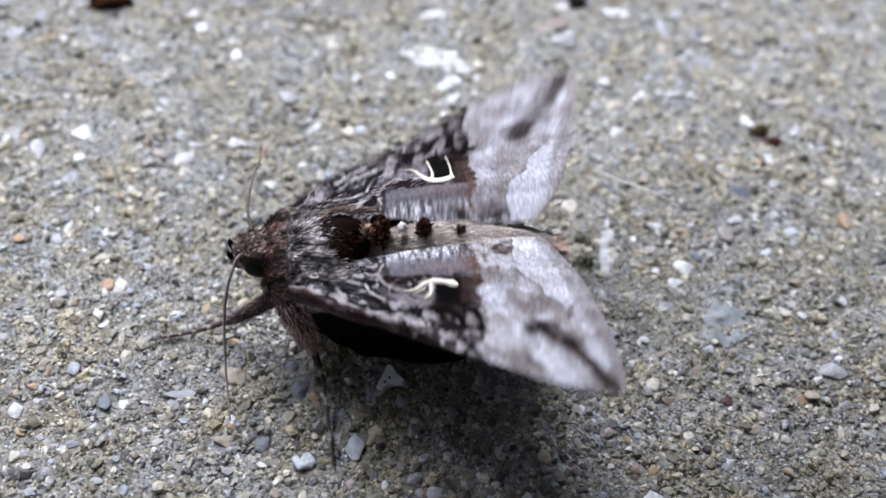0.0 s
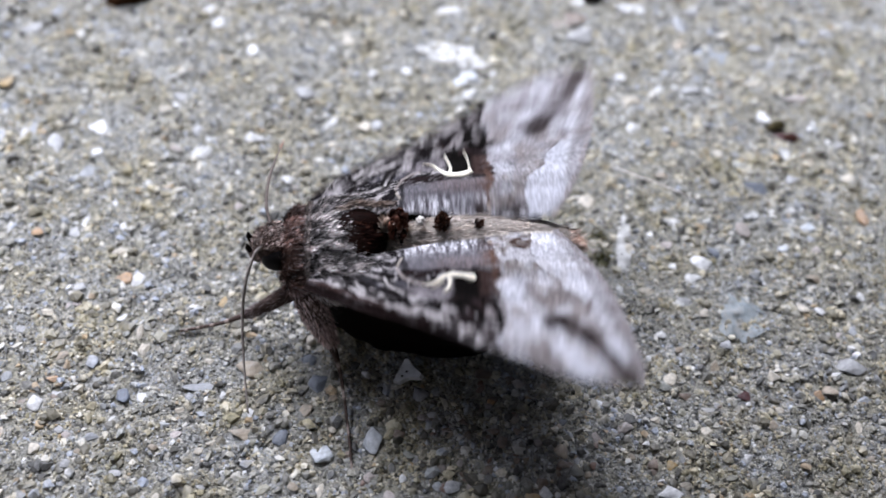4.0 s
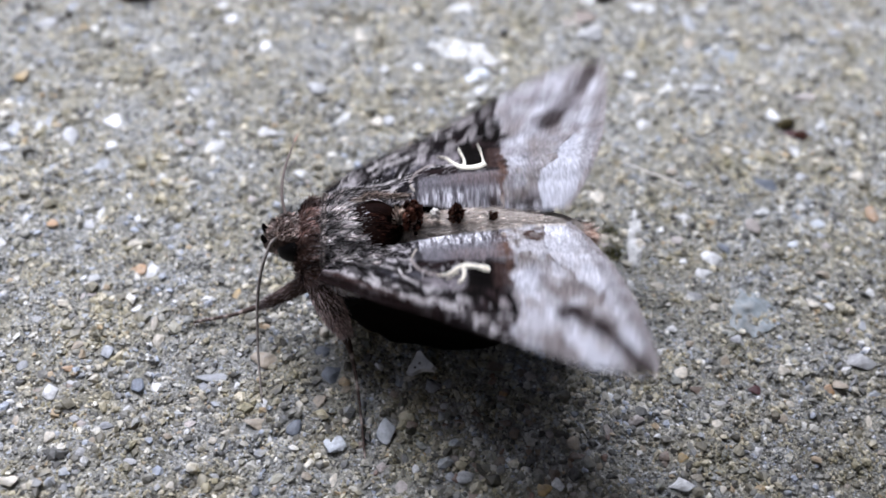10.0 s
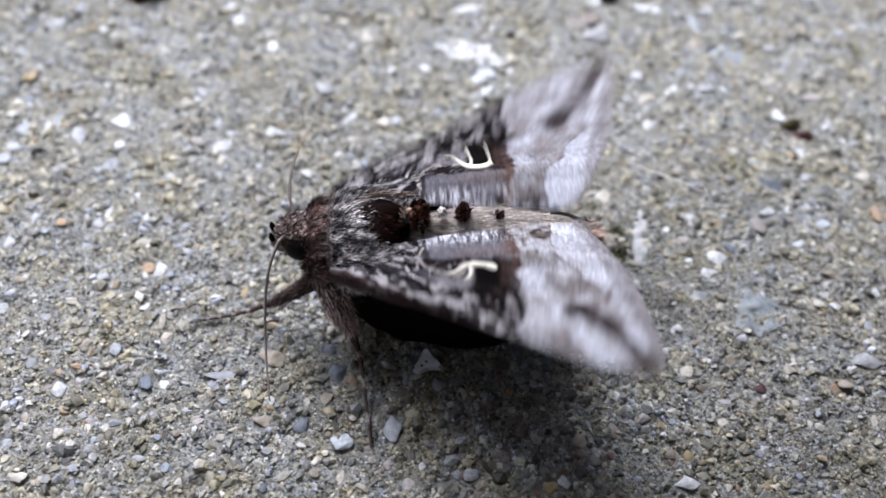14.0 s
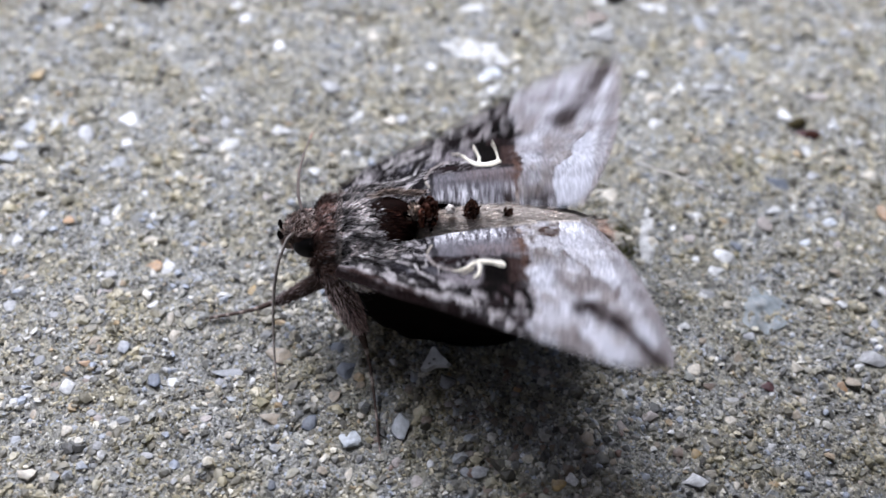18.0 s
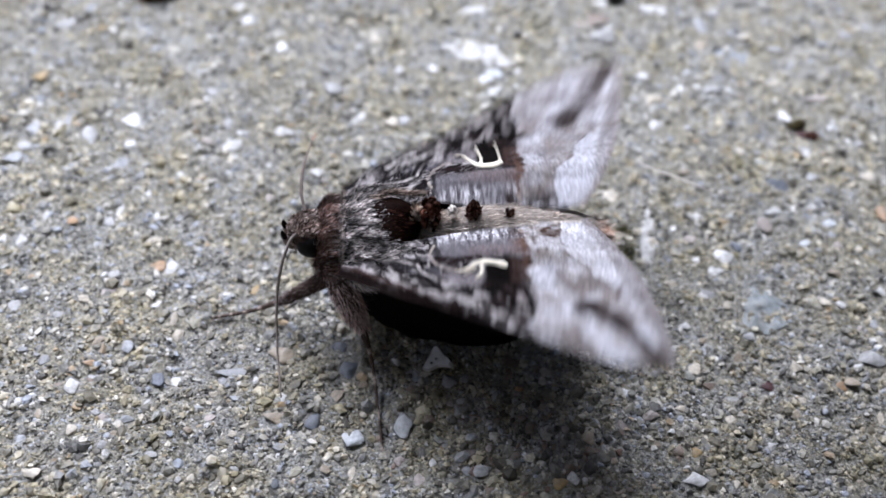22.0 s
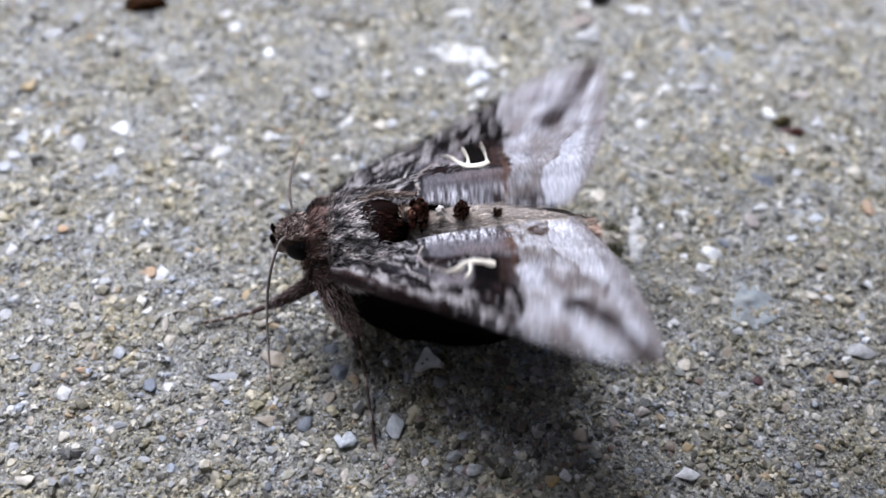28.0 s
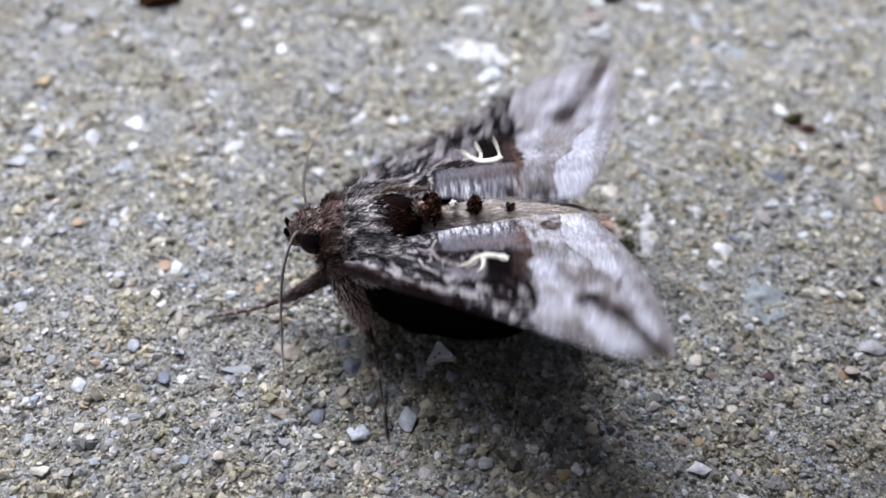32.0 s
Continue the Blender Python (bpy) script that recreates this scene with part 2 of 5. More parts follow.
def scatter(count, seed, small, large, power, form, sides):
    """Many sand grains pressed into the cement, over a fan that widens away from the near edge."""
    rng = np.random.default_rng(seed)
    y = -14.5 + 46.5 * rng.random(count) ** 1.12
    x = 0.5 + rng.uniform(-1, 1, count) * (26.5 + 0.27 * (y + 14.5))
    free = np.ones(count, bool)
    for px, py, a, b in FOOTPRINTS:
        free &= ((x - px) / a) ** 2 + ((y - py) / b) ** 2 > 1.05
    x, y = x[free], y[free]
    count = len(x)
    bare = fractal(x / 3.2, y / 3.2, 51, 2)
    size = 0.94 * (small + (large - small) * rng.random(count) ** power) * (0.7 + 0.6 * bare)
    shape = form[None] * (1 + 0.2 * rng.normal(size=(count, len(form), 1)))
    shape = shape * rng.uniform(0.6, 1.3, (count, 1, 3)) * size[:, None, None]
    shape = np.einsum("nij,nkj->nki", turns(rng, count), shape)
    shape[:, :, 2] *= 0.7
    place = np.stack([x, y, relief(x, y) + size * rng.uniform(-0.6, 0.2, count)], -1)
    verts = (shape + place[:, None]).reshape(-1, 3)
    faces = (sides[None] + (np.arange(count) * len(form))[:, None, None]).reshape(-1, 3)
    return verts, faces


FOOTPRINTS = []
STONE_SHAPES = []
for k in range(14):
    rng = np.random.default_rng(100 + k)
    squash = rng.uniform(-1, 1, (9, 3))
    v = ICO2_V.copy()
    for d in squash:
        d = d / np.linalg.norm(d)
        cut = rng.uniform(0.3, 0.7)
        over = np.maximum(v @ d - cut, 0)
        v = v - over[:, None] * d
    v *= 1 + 0.05 * rng.normal(size=(len(v), 1))
    v /= np.abs(v).max(0)
    STONE_SHAPES.append(v)
stone_meshes = {}
pick = random.Random(8)


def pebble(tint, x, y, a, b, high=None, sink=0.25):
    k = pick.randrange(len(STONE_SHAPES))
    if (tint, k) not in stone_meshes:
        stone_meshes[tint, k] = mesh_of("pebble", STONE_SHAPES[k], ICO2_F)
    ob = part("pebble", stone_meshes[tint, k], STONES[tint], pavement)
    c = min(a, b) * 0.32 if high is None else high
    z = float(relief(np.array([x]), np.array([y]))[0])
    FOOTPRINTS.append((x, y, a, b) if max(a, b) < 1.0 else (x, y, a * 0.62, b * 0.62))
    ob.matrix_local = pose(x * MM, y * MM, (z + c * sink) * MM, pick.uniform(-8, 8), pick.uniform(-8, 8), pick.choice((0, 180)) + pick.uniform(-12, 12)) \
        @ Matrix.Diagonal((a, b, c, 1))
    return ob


COVERED = {"bluegrey": "slate", "paleblue": "bluegrey", "grey": "slate"}


def pebbles(tint, *rows):
    for x, y, a, b in rows:
        flat = max(a, b) > 1.0
        pebble(COVERED.get(tint, tint) if flat else tint, x, y, a * (1.3 if flat else 1.18), b * (1.25 if flat else 1.1), 0.14 if flat else None, -0.6 if flat else 0.08)


# unseen dark wall and ledge, added behind and above the camera to block light
def slab(name, x, y, z, material, label):
    ob = new(name, mesh_of(name, [(p, q, r) for r in z for q in y for p in x],
                           [[0, 2, 3, 1], [4, 5, 7, 6], [0, 1, 5, 4], [2, 6, 7, 3], [0, 4, 6, 2], [1, 3, 7, 5]], smoothed=False))
    ob.data.materials.append(material)
    return tagged(ob, label, "wall", kind="structure")


slab("wall_south", (-90, 4000), (-300, -55), (-20, 2700), STONES["dark"], "plain dark unseen wall, added to block light behind the camera")
slab("wall_ledge", (-31, 4000), (-54, 33), (70, 100), STONES["dark"], "plain dark unseen ledge, added to shade the near concrete")
# ---- the moth; u runs from head to tail, v across, w up ----
moth = new("moth")
moth.matrix_world = pose(0, 0.81 * MM, 0, 1.1, 0, 1.86)
tagged(moth, "grey-brown mottled moth with a pale Y mark on each forewing", "moth")
PIVOT = (-5.0, 1.6, 6.9)


def curve_at(points, s):
    """A smooth curve through a few points, at parameters 0..1."""
    p = np.asarray(points, float)
    k = np.linspace(0, 1, len(p))
    tangents = np.gradient(p, k, axis=0)
    s = np.clip(np.asarray(s, float), 0, 1)
    i = np.clip(np.searchsorted(k, s, side="right") - 1, 0, len(p) - 2)
    h = k[i + 1] - k[i]
    t = ((s - k[i]) / h)[..., None]
    h = h[..., None]
    return ((2 * t ** 3 - 3 * t ** 2 + 1) * p[i] + (t ** 3 - 2 * t ** 2 + t) * h * tangents[i]
            + (-2 * t ** 3 + 3 * t ** 2) * p[i + 1] + (t ** 3 - t ** 2) * h * tangents[i + 1])


COSTA = [(-6.65, 2.7), (-4.2, 4.25), (-1.6, 5.4), (0.9, 6.7), (3.2, 7.85), (5.6, 9.0), (8.3, 9.62)]
INNER = [(-5.4, 1.4), (-3.2, 1.25), (-1.4, 1.05), (0.3, 0.75), (2.0, 0.55), (3.7, 0.42), (5.5, 0.5)]


def wing_height(u, v):
    roof = 7.29 + 0.099 * u + 0.118 * v
    roll = 0.3 * np.exp(-((v - 2.3) / 1.3) ** 2) * smooth(-3.5, -1.0, u) * smooth(5.5, 2.5, u)
    droop = -0.3 * smooth(-4.5, -6.9, u)
    lead = np.interp(u, [p[0] for p in COSTA], [p[1] for p in COSTA]) - v
    curl = -0.28 * smooth(0.45, 0.0, lead) * smooth(1.8, -0.6, u)
    return roof + roll + droop + curl


def wing_surface(u, v, seed):
    ridges = 0.025 * np.sin(np.arctan2(v - 1.0, u + 9.0) * 60) * smooth(-3, 1, u)
    return wing_height(u, v) + ridges + 0.05 * (fractal(u * 2.5, v * 2.5, seed + 20, 2) - 0.5)


def wing_place(s, c):
    p = curve_at(INNER, s) * (1 - c)[..., None] + curve_at(COSTA, s) * c[..., None]
    bulge = 0.78 * np.sin(np.pi * np.clip(c, 0, 1) ** 0.85) * s ** 4
    tip = -0.2 * smooth(0.9, 1.0, c) * s ** 6
    return p[..., 0] + bulge + tip, p[..., 1] - 0.12 * bulge


def near_line(u, v, pts):
    """Distance to a line through a few points."""
    best = np.full(u.shape, 99.0)
    for (a, b), (c, d) in zip(pts[:-1], pts[1:]):
        t = np.clip(((u - a) * (c - a) + (v - b) * (d - b)) / ((c - a) ** 2 + (d - b) ** 2), 0, 1)
        best = np.minimum(best, np.hypot(u - a - t * (c - a), v - b - t * (d - b)))
    return best


LAVENDER, PALE, GREY, BROWN = (0.4, 0.388, 0.405), (0.7, 0.725, 0.8), (0.05, 0.046, 0.048), (0.03, 0.02, 0.018)
BLACK, COPPER, SLATE, TAUPE = (0.004, 0.0032, 0.003), (0.12, 0.072, 0.054), (0.075, 0.074, 0.088), (0.27, 0.245, 0.24)


FAR_SEED = 60  # the far wing, drawn greyer and with patches of its own


def wing_colours(u, v, seed):
    """The scale pattern of a forewing, from the root (small u) to the outer edge, the body's side at small v."""
    n1, n2 = fractal(u * 1.3, v * 1.3, seed, 2) - 0.5, fractal(u * 1.3, v * 1.3, seed + 5, 2) - 0.5
    U, V = u + 0.3 * n1, v + 0.3 * n2
    fine = fractal(u * 3.4, v * 3.4, seed + 2, 2)
    lead = np.interp(u, [p[0] for p in COSTA], [p[1] for p in COSTA]) - v
    col = np.empty(u.shape + (3,))
    col[:] = (0.13, 0.124, 0.13)

    def lay(colour, amount):
        nonlocal col
        a = np.clip(amount, 0, 1)[..., None]
        col = col * (1 - a) + np.asarray(colour) * a

    def spot(cu, cv, ru, rv, soft=0.5, turn=0.0):
        c, t = math.cos(radians(turn)), math.sin(radians(turn))
        return smooth(1.0 + soft / 2, 1.0 - soft / 2, np.hypot(((U - cu) * c + (V - cv) * t) / ru, ((V - cv) * c - (U - cu) * t) / rv))

    def line(pts, inner, outer):
        return smooth(outer, inner, near_line(U, V, pts))

    # streaked greys at the root
    along = fractal(u * 0.9, (v - 0.45 * u) * 4.2, seed + 1, 3)
    lay((0.4, 0.385, 0.4), smooth(0.55, 0.7, along) * 0.85)
    lay((0.016, 0.014, 0.015), smooth(0.48, 0.38, along) * 0.95)
    # thin pale scrolls that wander through the dark clouds
    rooty = smooth(0.8, -0.6, u)
    islands = fractal(u * 1.5, (v - 0.4 * u) * 2.6, seed + 83, 2)
    lay((0.008, 0.007, 0.008), rooty * smooth(0.47, 0.42, islands))
    lay((0.36, 0.35, 0.37), rooty * smooth(0.56, 0.61, islands) * 0.8)
    scroll = fractal(u * 0.8 + 2.0, v * 1.8 - 0.5 * u, seed + 81, 2) * 5.0
    scroll = np.abs(scroll - np.floor(scroll) - 0.5)
    lay((0.014, 0.012, 0.014), smooth(0.24, 0.4, scroll) * smooth(0.6, -0.8, u) * 0.7)
    lay((0.62, 0.6, 0.605), smooth(0.14, 0.06, scroll) * smooth(0.6, -0.8, u) * smooth(0.3, 0.55, vnoise(u * 1.2, v * 1.2, seed + 82)) * 0.7)
    # the pale lobe at the shoulder and the slate ovals behind it, ringed by pale lines
    lay((0.38, 0.365, 0.38), spot(-5.0, 2.8, 0.85, 0.3, 0.9, 28) * (0.25 + 0.65 * smooth(0.42, 0.56, fine)))
    lay(BLACK, line([(-5.3, 2.1), (-4.6, 2.4), (-4.2, 3.0), (-4.3, 3.5)], 0.03, 0.16) * 0.85)
    lay(SLATE, spot(-3.2, 3.12, 0.72, 0.33, 0.4, 24))
    lay(SLATE, spot(-2.05, 3.3, 0.4, 0.3, 0.5, 20))
    lay((0.2, 0.188, 0.196), spot(-2.9, 4.15, 1.5, 0.22, 0.9, 22) * (0.3 + 0.5 * smooth(0.45, 0.6, along)))
    for pts in ([(-4.6, 2.3), (-3.95, 2.42), (-3.3, 2.62), (-2.7, 2.83), (-2.5, 3.4)], [(-4.1, 2.95), (-3.65, 3.5), (-2.95, 3.85), (-2.2, 4.1)],
                [(-2.7, 2.83), (-2.25, 3.5), (-1.72, 3.84), (-1.0, 3.97), (-0.65, 3.78)], [(-4.3, 3.35), (-3.5, 3.95), (-2.4, 4.42), (-1.2, 4.62)]):
        lay(BLACK, smooth(0.22, 0.06, np.abs(near_line(U, V, pts) - 0.15)) * 0.75)
        lay((0.6, 0.58, 0.585), line(pts, 0.03, 0.11) * (0.55 + 0.45 * smooth(0.35, 0.6, fine)))
    # the lavender field before the mark
    lay((0.235, 0.22, 0.24), spot(-0.5, 3.86, 1.35, 0.4, 0.6, 10) * (0.55 + 0.45 * smooth(0.3, 0.55, fine)))
    lay((0.035, 0.03, 0.034), spot(-0.55, 3.76, 0.26, 0.07, 0.7, 12))
    # along the leading edge: dark wedges, pale ovals
    lay((0.02, 0.015, 0.015), smooth(1.5, 1.1, lead) * smooth(-2.2, -0.9, u) * smooth(3.0, 2.4, u) * (0.35 + 0.6 * smooth(0.55, 0.45, fractal(u * 1.9, v * 2.4, seed + 91, 2))))
    lay(BLACK, spot(-0.3, 4.72, 0.75, 0.27, 0.5, 18) * 0.95)
    lay((0.58, 0.56, 0.565), spot(-0.35, 5.27, 0.5, 0.15, 0.7, 14))
    lay((0.36, 0.34, 0.34), line([(-2.2, 4.6), (-1.55, 4.82), (-1.1, 4.7)], 0.04, 0.17) * 0.85)
    lay((0.03, 0.02, 0.021), spot(1.25, 4.9, 1.25, 0.9, 0.4, 14))
    lay(BLACK, spot(1.3, 4.9, 1.2, 0.9, 0.4, 14) * smooth(0.5, 0.42, fine))
    lay((0.17, 0.145, 0.15), spot(0.8, 4.95, 0.36, 0.26, 0.9) * smooth(0.35, 0.55, fine))
    lay(BLACK, line([(0.45, 4.5), (1.2, 4.75), (1.55, 5.3), (1.7, 5.65)], 0.08, 0.26))
    lay((0.3, 0.28, 0.288), spot(2.02, 5.3, 0.2, 0.4, 0.9, -15) * smooth(0.3, 0.5, fine))
    lay(BLACK, line([(1.7, 4.72), (2.25, 4.78), (2.5, 5.45), (2.5, 6.1)], 0.05, 0.17) * (0.6 + 0.4 * smooth(0.3, 0.5, fine)))
    lay((0.42, 0.4, 0.405), spot(1.0, 6.0, 0.75, 0.2, 0.7, 24) * (0.6 + 0.4 * smooth(0.35, 0.6, fine)))
    lay((0.035, 0.026, 0.027), spot(1.95, 6.45, 0.3, 0.2, 0.8, 30) * 0.9)
    # brown margin, with the shade of the down-curled edge painted in
    band = lead + 0.35 * (along - 0.5)
    if seed == FAR_SEED:
        lay((0.022, 0.016, 0.015), smooth(0.4, 0.1, band) * smooth(1.0, -1.2, u) * 0.94)
    else:
        patches = fractal(u * 2.1, (v - 0.45 * u) * 2.7, seed + 97, 2)
        zone = smooth(1.9, 1.5, lead) * smooth(-5.2, -4.2, u) * smooth(2.3, 1.6, u)
        lay((0.009, 0.007, 0.008), zone * smooth(0.47, 0.42, patches) * 0.85)
        lay((0.5, 0.485, 0.5), zone * smooth(0.57, 0.61, patches) * smooth(0.3, 0.5, fine) * 0.75)
        lay((0.05, 0.028, 0.025), smooth(0.8, 0.5, band) * smooth(-1.2, -2.6, u) * (0.5 + 0.45 * smooth(0.6, 0.45, along)))
        lay((0.014, 0.009, 0.009), smooth(0.62, 0.25, band) * smooth(1.0, -1.2, u) * 0.95)
    lay((0.012, 0.009, 0.01), smooth(1.5, 1.2, lead) * smooth(-0.6, 0.2, u) * smooth(2.75, 2.5, u) * smooth(0.5, 0.42, fractal(u * 2.8, v * 2.8, seed + 95, 2)) * 0.9)
    # the satin patch beside the body: bluish, its sheen painted into fine white streaks combed across, mauve below,
    # rust at its end
    satin = smooth(-2.12, -1.8, U) * smooth(2.75, 2.5, V) * smooth(3.0, 2.7, u)
    lay((0.155, 0.152, 0.172), satin)
    comb = 0.4 * vnoise(u * 7.0, v * 1.2, seed + 3) + 0.6 * vnoise(u * 19.0, v * 2.2, seed + 34)
    lay((0.74, 0.76, 0.83), satin * smooth(0.38, 0.66, comb) * smooth(2.1, 1.3, v) * smooth(0.5, 0.85, v) * (0.35 + 0.65 * smooth(0.35, 0.6, vnoise(u * 1.1 + 5, v, seed + 33))))
    lay((0.03, 0.026, 0.03), satin * smooth(0.36, 0.22, comb) * smooth(2.1, 1.2, v) * 0.7)
    lay((0.2, 0.172, 0.182), satin * smooth(1.75, 2.2, V) * smooth(-1.0, 0.4, u) * (0.5 + 0.4 * smooth(0.3, 0.6, comb)))
    lay(COPPER, satin * smooth(1.5, 2.5, U) * smooth(0.9, 1.4, v) * (0.3 + 0.5 * smooth(0.35, 0.6, fine)))
    lay(BROWN, satin * smooth(1.5, 2.0, u) * smooth(1.5, 1.1, V) * smooth(0.35, 0.55, vnoise(u * 3.0, v * 2.0, seed + 9)) * 0.9)
    lay((0.36, 0.31, 0.27), spot(2.42, 1.05, 0.13, 0.22, 0.6) * 0.8)
    # the pale hook that closes the patch, and the dark strip under it
    lay((0.018, 0.012, 0.013), line([(-1.75, 2.66), (-0.95, 2.92), (0.1, 2.82)], 0.16, 0.34) * (0.5 + 0.5 * smooth(0.36, 0.5, fine)))
    lay(BLACK, line([(-1.9, 1.3), (-1.8, 2.0), (-1.85, 2.5)], 0.05, 0.2) * 0.8)
    hook = smooth(0.1, 0.02, near_line(u, v, [(-1.9, 1.75), (-2.08, 2.17), (-2.13, 2.42)]))
    lay((0.5, 0.46, 0.4), hook * 0.7 * smooth(0.3, 0.5, fine))
    lay((0.3, 0.27, 0.26), smooth(0.11, 0.03, near_line(u, v, [(-2.13, 2.42), (-1.83, 2.95), (-1.38, 3.24), (-0.9, 3.36)])) * 0.8)
    # the black field that carries the mark
    field = smooth(0.25, 0.55, U) * smooth(2.95, 3.1, V) * smooth(4.35, 4.1, V - 0.1 * u) * smooth(2.35, 2.0, U)
    lay(BLACK, field)
    lay((0.05, 0.032, 0.029), smooth(1.5, 1.9, U) * smooth(2.75, 3.0, V) * smooth(4.4, 4.1, V) * smooth(2.75, 2.5, u) * 0.9)
    lay(COPPER, smooth(2.25, 2.5, U) * smooth(2.9, 2.6, U) * smooth(1.4, 1.8, V) * smooth(4.3, 3.8, V) * (0.2 + 0.5 * smooth(0.4, 0.6, fine)))
    # beyond the cross line: tan-grey, lavender and bluish white
    edge = 2.72 + 0.14 * np.sin(v * 2.6 + 0.6) + 0.6 * (fractal(u * 1.6, v * 2.2, seed + 4, 2) - 0.5) - 0.35 * smooth(6.0, 7.0, v)
    outer = smooth(-0.14, 0.14, u - edge)
    lay(LAVENDER, outer)
    inside = outer * smooth(3.1, 2.7, V) * smooth(4.5, 4.3, U)
    lay((0.29, 0.272, 0.268), inside)
    lay((0.4, 0.39, 0.39), inside * smooth(0.45, 0.65, vnoise(u * 1.2, v * 7.0, seed + 6)) * 0.7)
    for pts in ([(2.98, 2.7), (2.92, 2.0), (3.06, 1.2), (3.0, 0.7)], [(3.4, 2.5), (3.5, 1.8), (3.42, 1.1)]):
        lay((0.09, 0.066, 0.058), inside * line(pts, 0.02, 0.1) * 0.75)
    lay((0.075, 0.052, 0.044), inside * spot(3.85, 1.1, 0.5, 0.42, 0.4) * (0.6 + 0.4 * smooth(0.35, 0.55, fine)))
    # the white corner, cut off by a scalloped line
    scallop = np.interp(v, [0, 0.9, 1.9, 2.7, 3.1, 3.5, 4.1, 4.6, 5.2], [4.36, 4.34, 4.33, 4.5, 4.95, 5.4, 5.5, 6.1, 6.6])
    white = smooth(-0.05, 0.06, U - scallop) * smooth(5.4, 4.8, V)
    lay((0.13, 0.11, 0.105), outer * smooth(0.11, 0.03, np.abs(U - scallop + 0.07)) * smooth(5.2, 4.6, V) * 0.6)
    lay(PALE, white)
    lay((0.44, 0.43, 0.45), white * smooth(0.5, 0.62, vnoise(u * 1.6, v * 2.2, seed + 55)) * 0.5)
    lay((0.45, 0.465, 0.53), outer * spot(3.4, 3.9, 0.65, 0.75, 0.9) * 0.85)
    lay(TAUPE, outer * spot(4.75, 4.75, 0.75, 0.8, 0.9, 30) * 0.6)
    lay(TAUPE, outer * line([(2.8, 5.85), (3.75, 6.75), (4.65, 7.75), (5.4, 8.6)], 0.3, 0.95) * 0.4)
    lay((0.42, 0.415, 0.44), outer * spot(3.3, 6.1, 0.5, 0.3, 0.9, 40) * 0.7)
    lay((0.15, 0.128, 0.128), outer * spot(4.6, 7.7, 0.55, 0.28, 1.0, 45) * 0.7)
    lay((0.2, 0.165, 0.155), outer * spot(2.95, 5.2, 0.16, 0.4, 0.8) * 0.7)
    lay(PALE, outer * line([(2.95, 3.8), (3.5, 4.45), (4.36, 5.76), (5.16, 7.4), (5.95, 8.8)], 0.22, 0.62) * 0.95)
    lay(PALE, outer * line([(6.2, 3.6), (6.8, 4.9), (7.25, 6.6), (7.75, 7.9)], 0.2, 0.6) * 0.85)
    lay((0.17, 0.138, 0.132), outer * spot(6.5, 5.2, 0.2, 0.42, 0.8, 20) * 0.8)
    lay((0.33, 0.305, 0.3), outer * spot(5.95, 5.5, 0.3, 0.5, 0.9, 15) * 0.8)
    specks = fractal(u * 1.5, v * 1.5, seed + 99, 2)
    lay((0.17, 0.145, 0.14), outer * (1 - white) * smooth(0.57, 0.68, specks) * 0.45)
    lay((0.66, 0.69, 0.77), outer * smooth(0.46, 0.34, specks) * 0.5)
    # the dark dash towards the tip, in pieces
    for pts, wide in (([(4.75, 5.85), (5.5, 6.12), (6.05, 6.7), (6.4, 7.1)], 0.5), ([(6.4, 7.1), (6.7, 7.6), (6.95, 8.0)], 0.2), ([(6.95, 8.0), (7.3, 8.5), (7.95, 9.4)], 0.34)):
        lay((0.15, 0.122, 0.12), line(pts, 0.1, wide * 1.35) * 0.6)
        lay((0.02, 0.014, 0.014), line(pts, 0.12, wide * 1.3) * (0.6 + 0.4 * smooth(0.36, 0.56, fine)))
    lay((0.21, 0.192, 0.198), smooth(0.45, 0.1, np.interp(v, [0.5, 1.6, 3.2, 5.0, 7.0, 8.6, 9.8], [5.5, 6.1, 6.7, 7.2, 7.8, 8.3, 8.55]) - u) * 0.6)
    lay((0.03, 0.021, 0.018), outer * spot(7.75, 9.2, 0.35, 0.5, 1.0) * 0.6)
    lay((0.68, 0.64, 0.58), smooth(0.16, 0.04, near_line(u, v, INNER)) * smooth(0.4, 1.6, u) * smooth(0.3, 0.5, vnoise(u * 1.4, v * 0, seed + 92)) * 0.9)
    # veins and worn scales
    vein = vnoise(u * 0.35, np.arctan2(v - 1.0, u + 9.0) * 42, seed + 8)
    col *= (1 - 0.16 * outer * smooth(0.62, 0.85, vein))[..., None]
    col *= (0.86 + 0.28 * vnoise(u * 6, v * 6, seed + 13))[..., None]
    # the far wing's own patches; its outer part a tenth darker
    if seed == FAR_SEED:
        lay((0.34, 0.335, 0.37), outer * (1 - white) * smooth(7.3, 6.7, u) * (0.1 + 0.5 * smooth(0.4, 0.62, fractal(u * 1.5, v * 1.5, 71, 2))))
        lay((0.04, 0.032, 0.032), outer * spot(5.35, 6.0, 0.75, 0.42, 1.0, 40) * 0.9)
        lay((0.1, 0.085, 0.085), outer * line([(6.2, 7.2), (6.9, 8.1), (7.6, 9.2)], 0.1, 0.7) * smooth(0.3, 0.55, fine) * 0.75)
        lay(BLACK, spot(1.95, 5.35, 0.55, 0.75, 0.7, -15) * 0.75)
        clouds = fractal(u * 2.0, (v - 0.45 * u) * 2.4, 72, 2)
        zone = smooth(2.2, 1.7, lead) * smooth(-5.5, -4.5, u) * smooth(2.4, 1.8, u)
        lay((0.008, 0.006, 0.007), zone * smooth(0.49, 0.43, clouds) * 0.85)
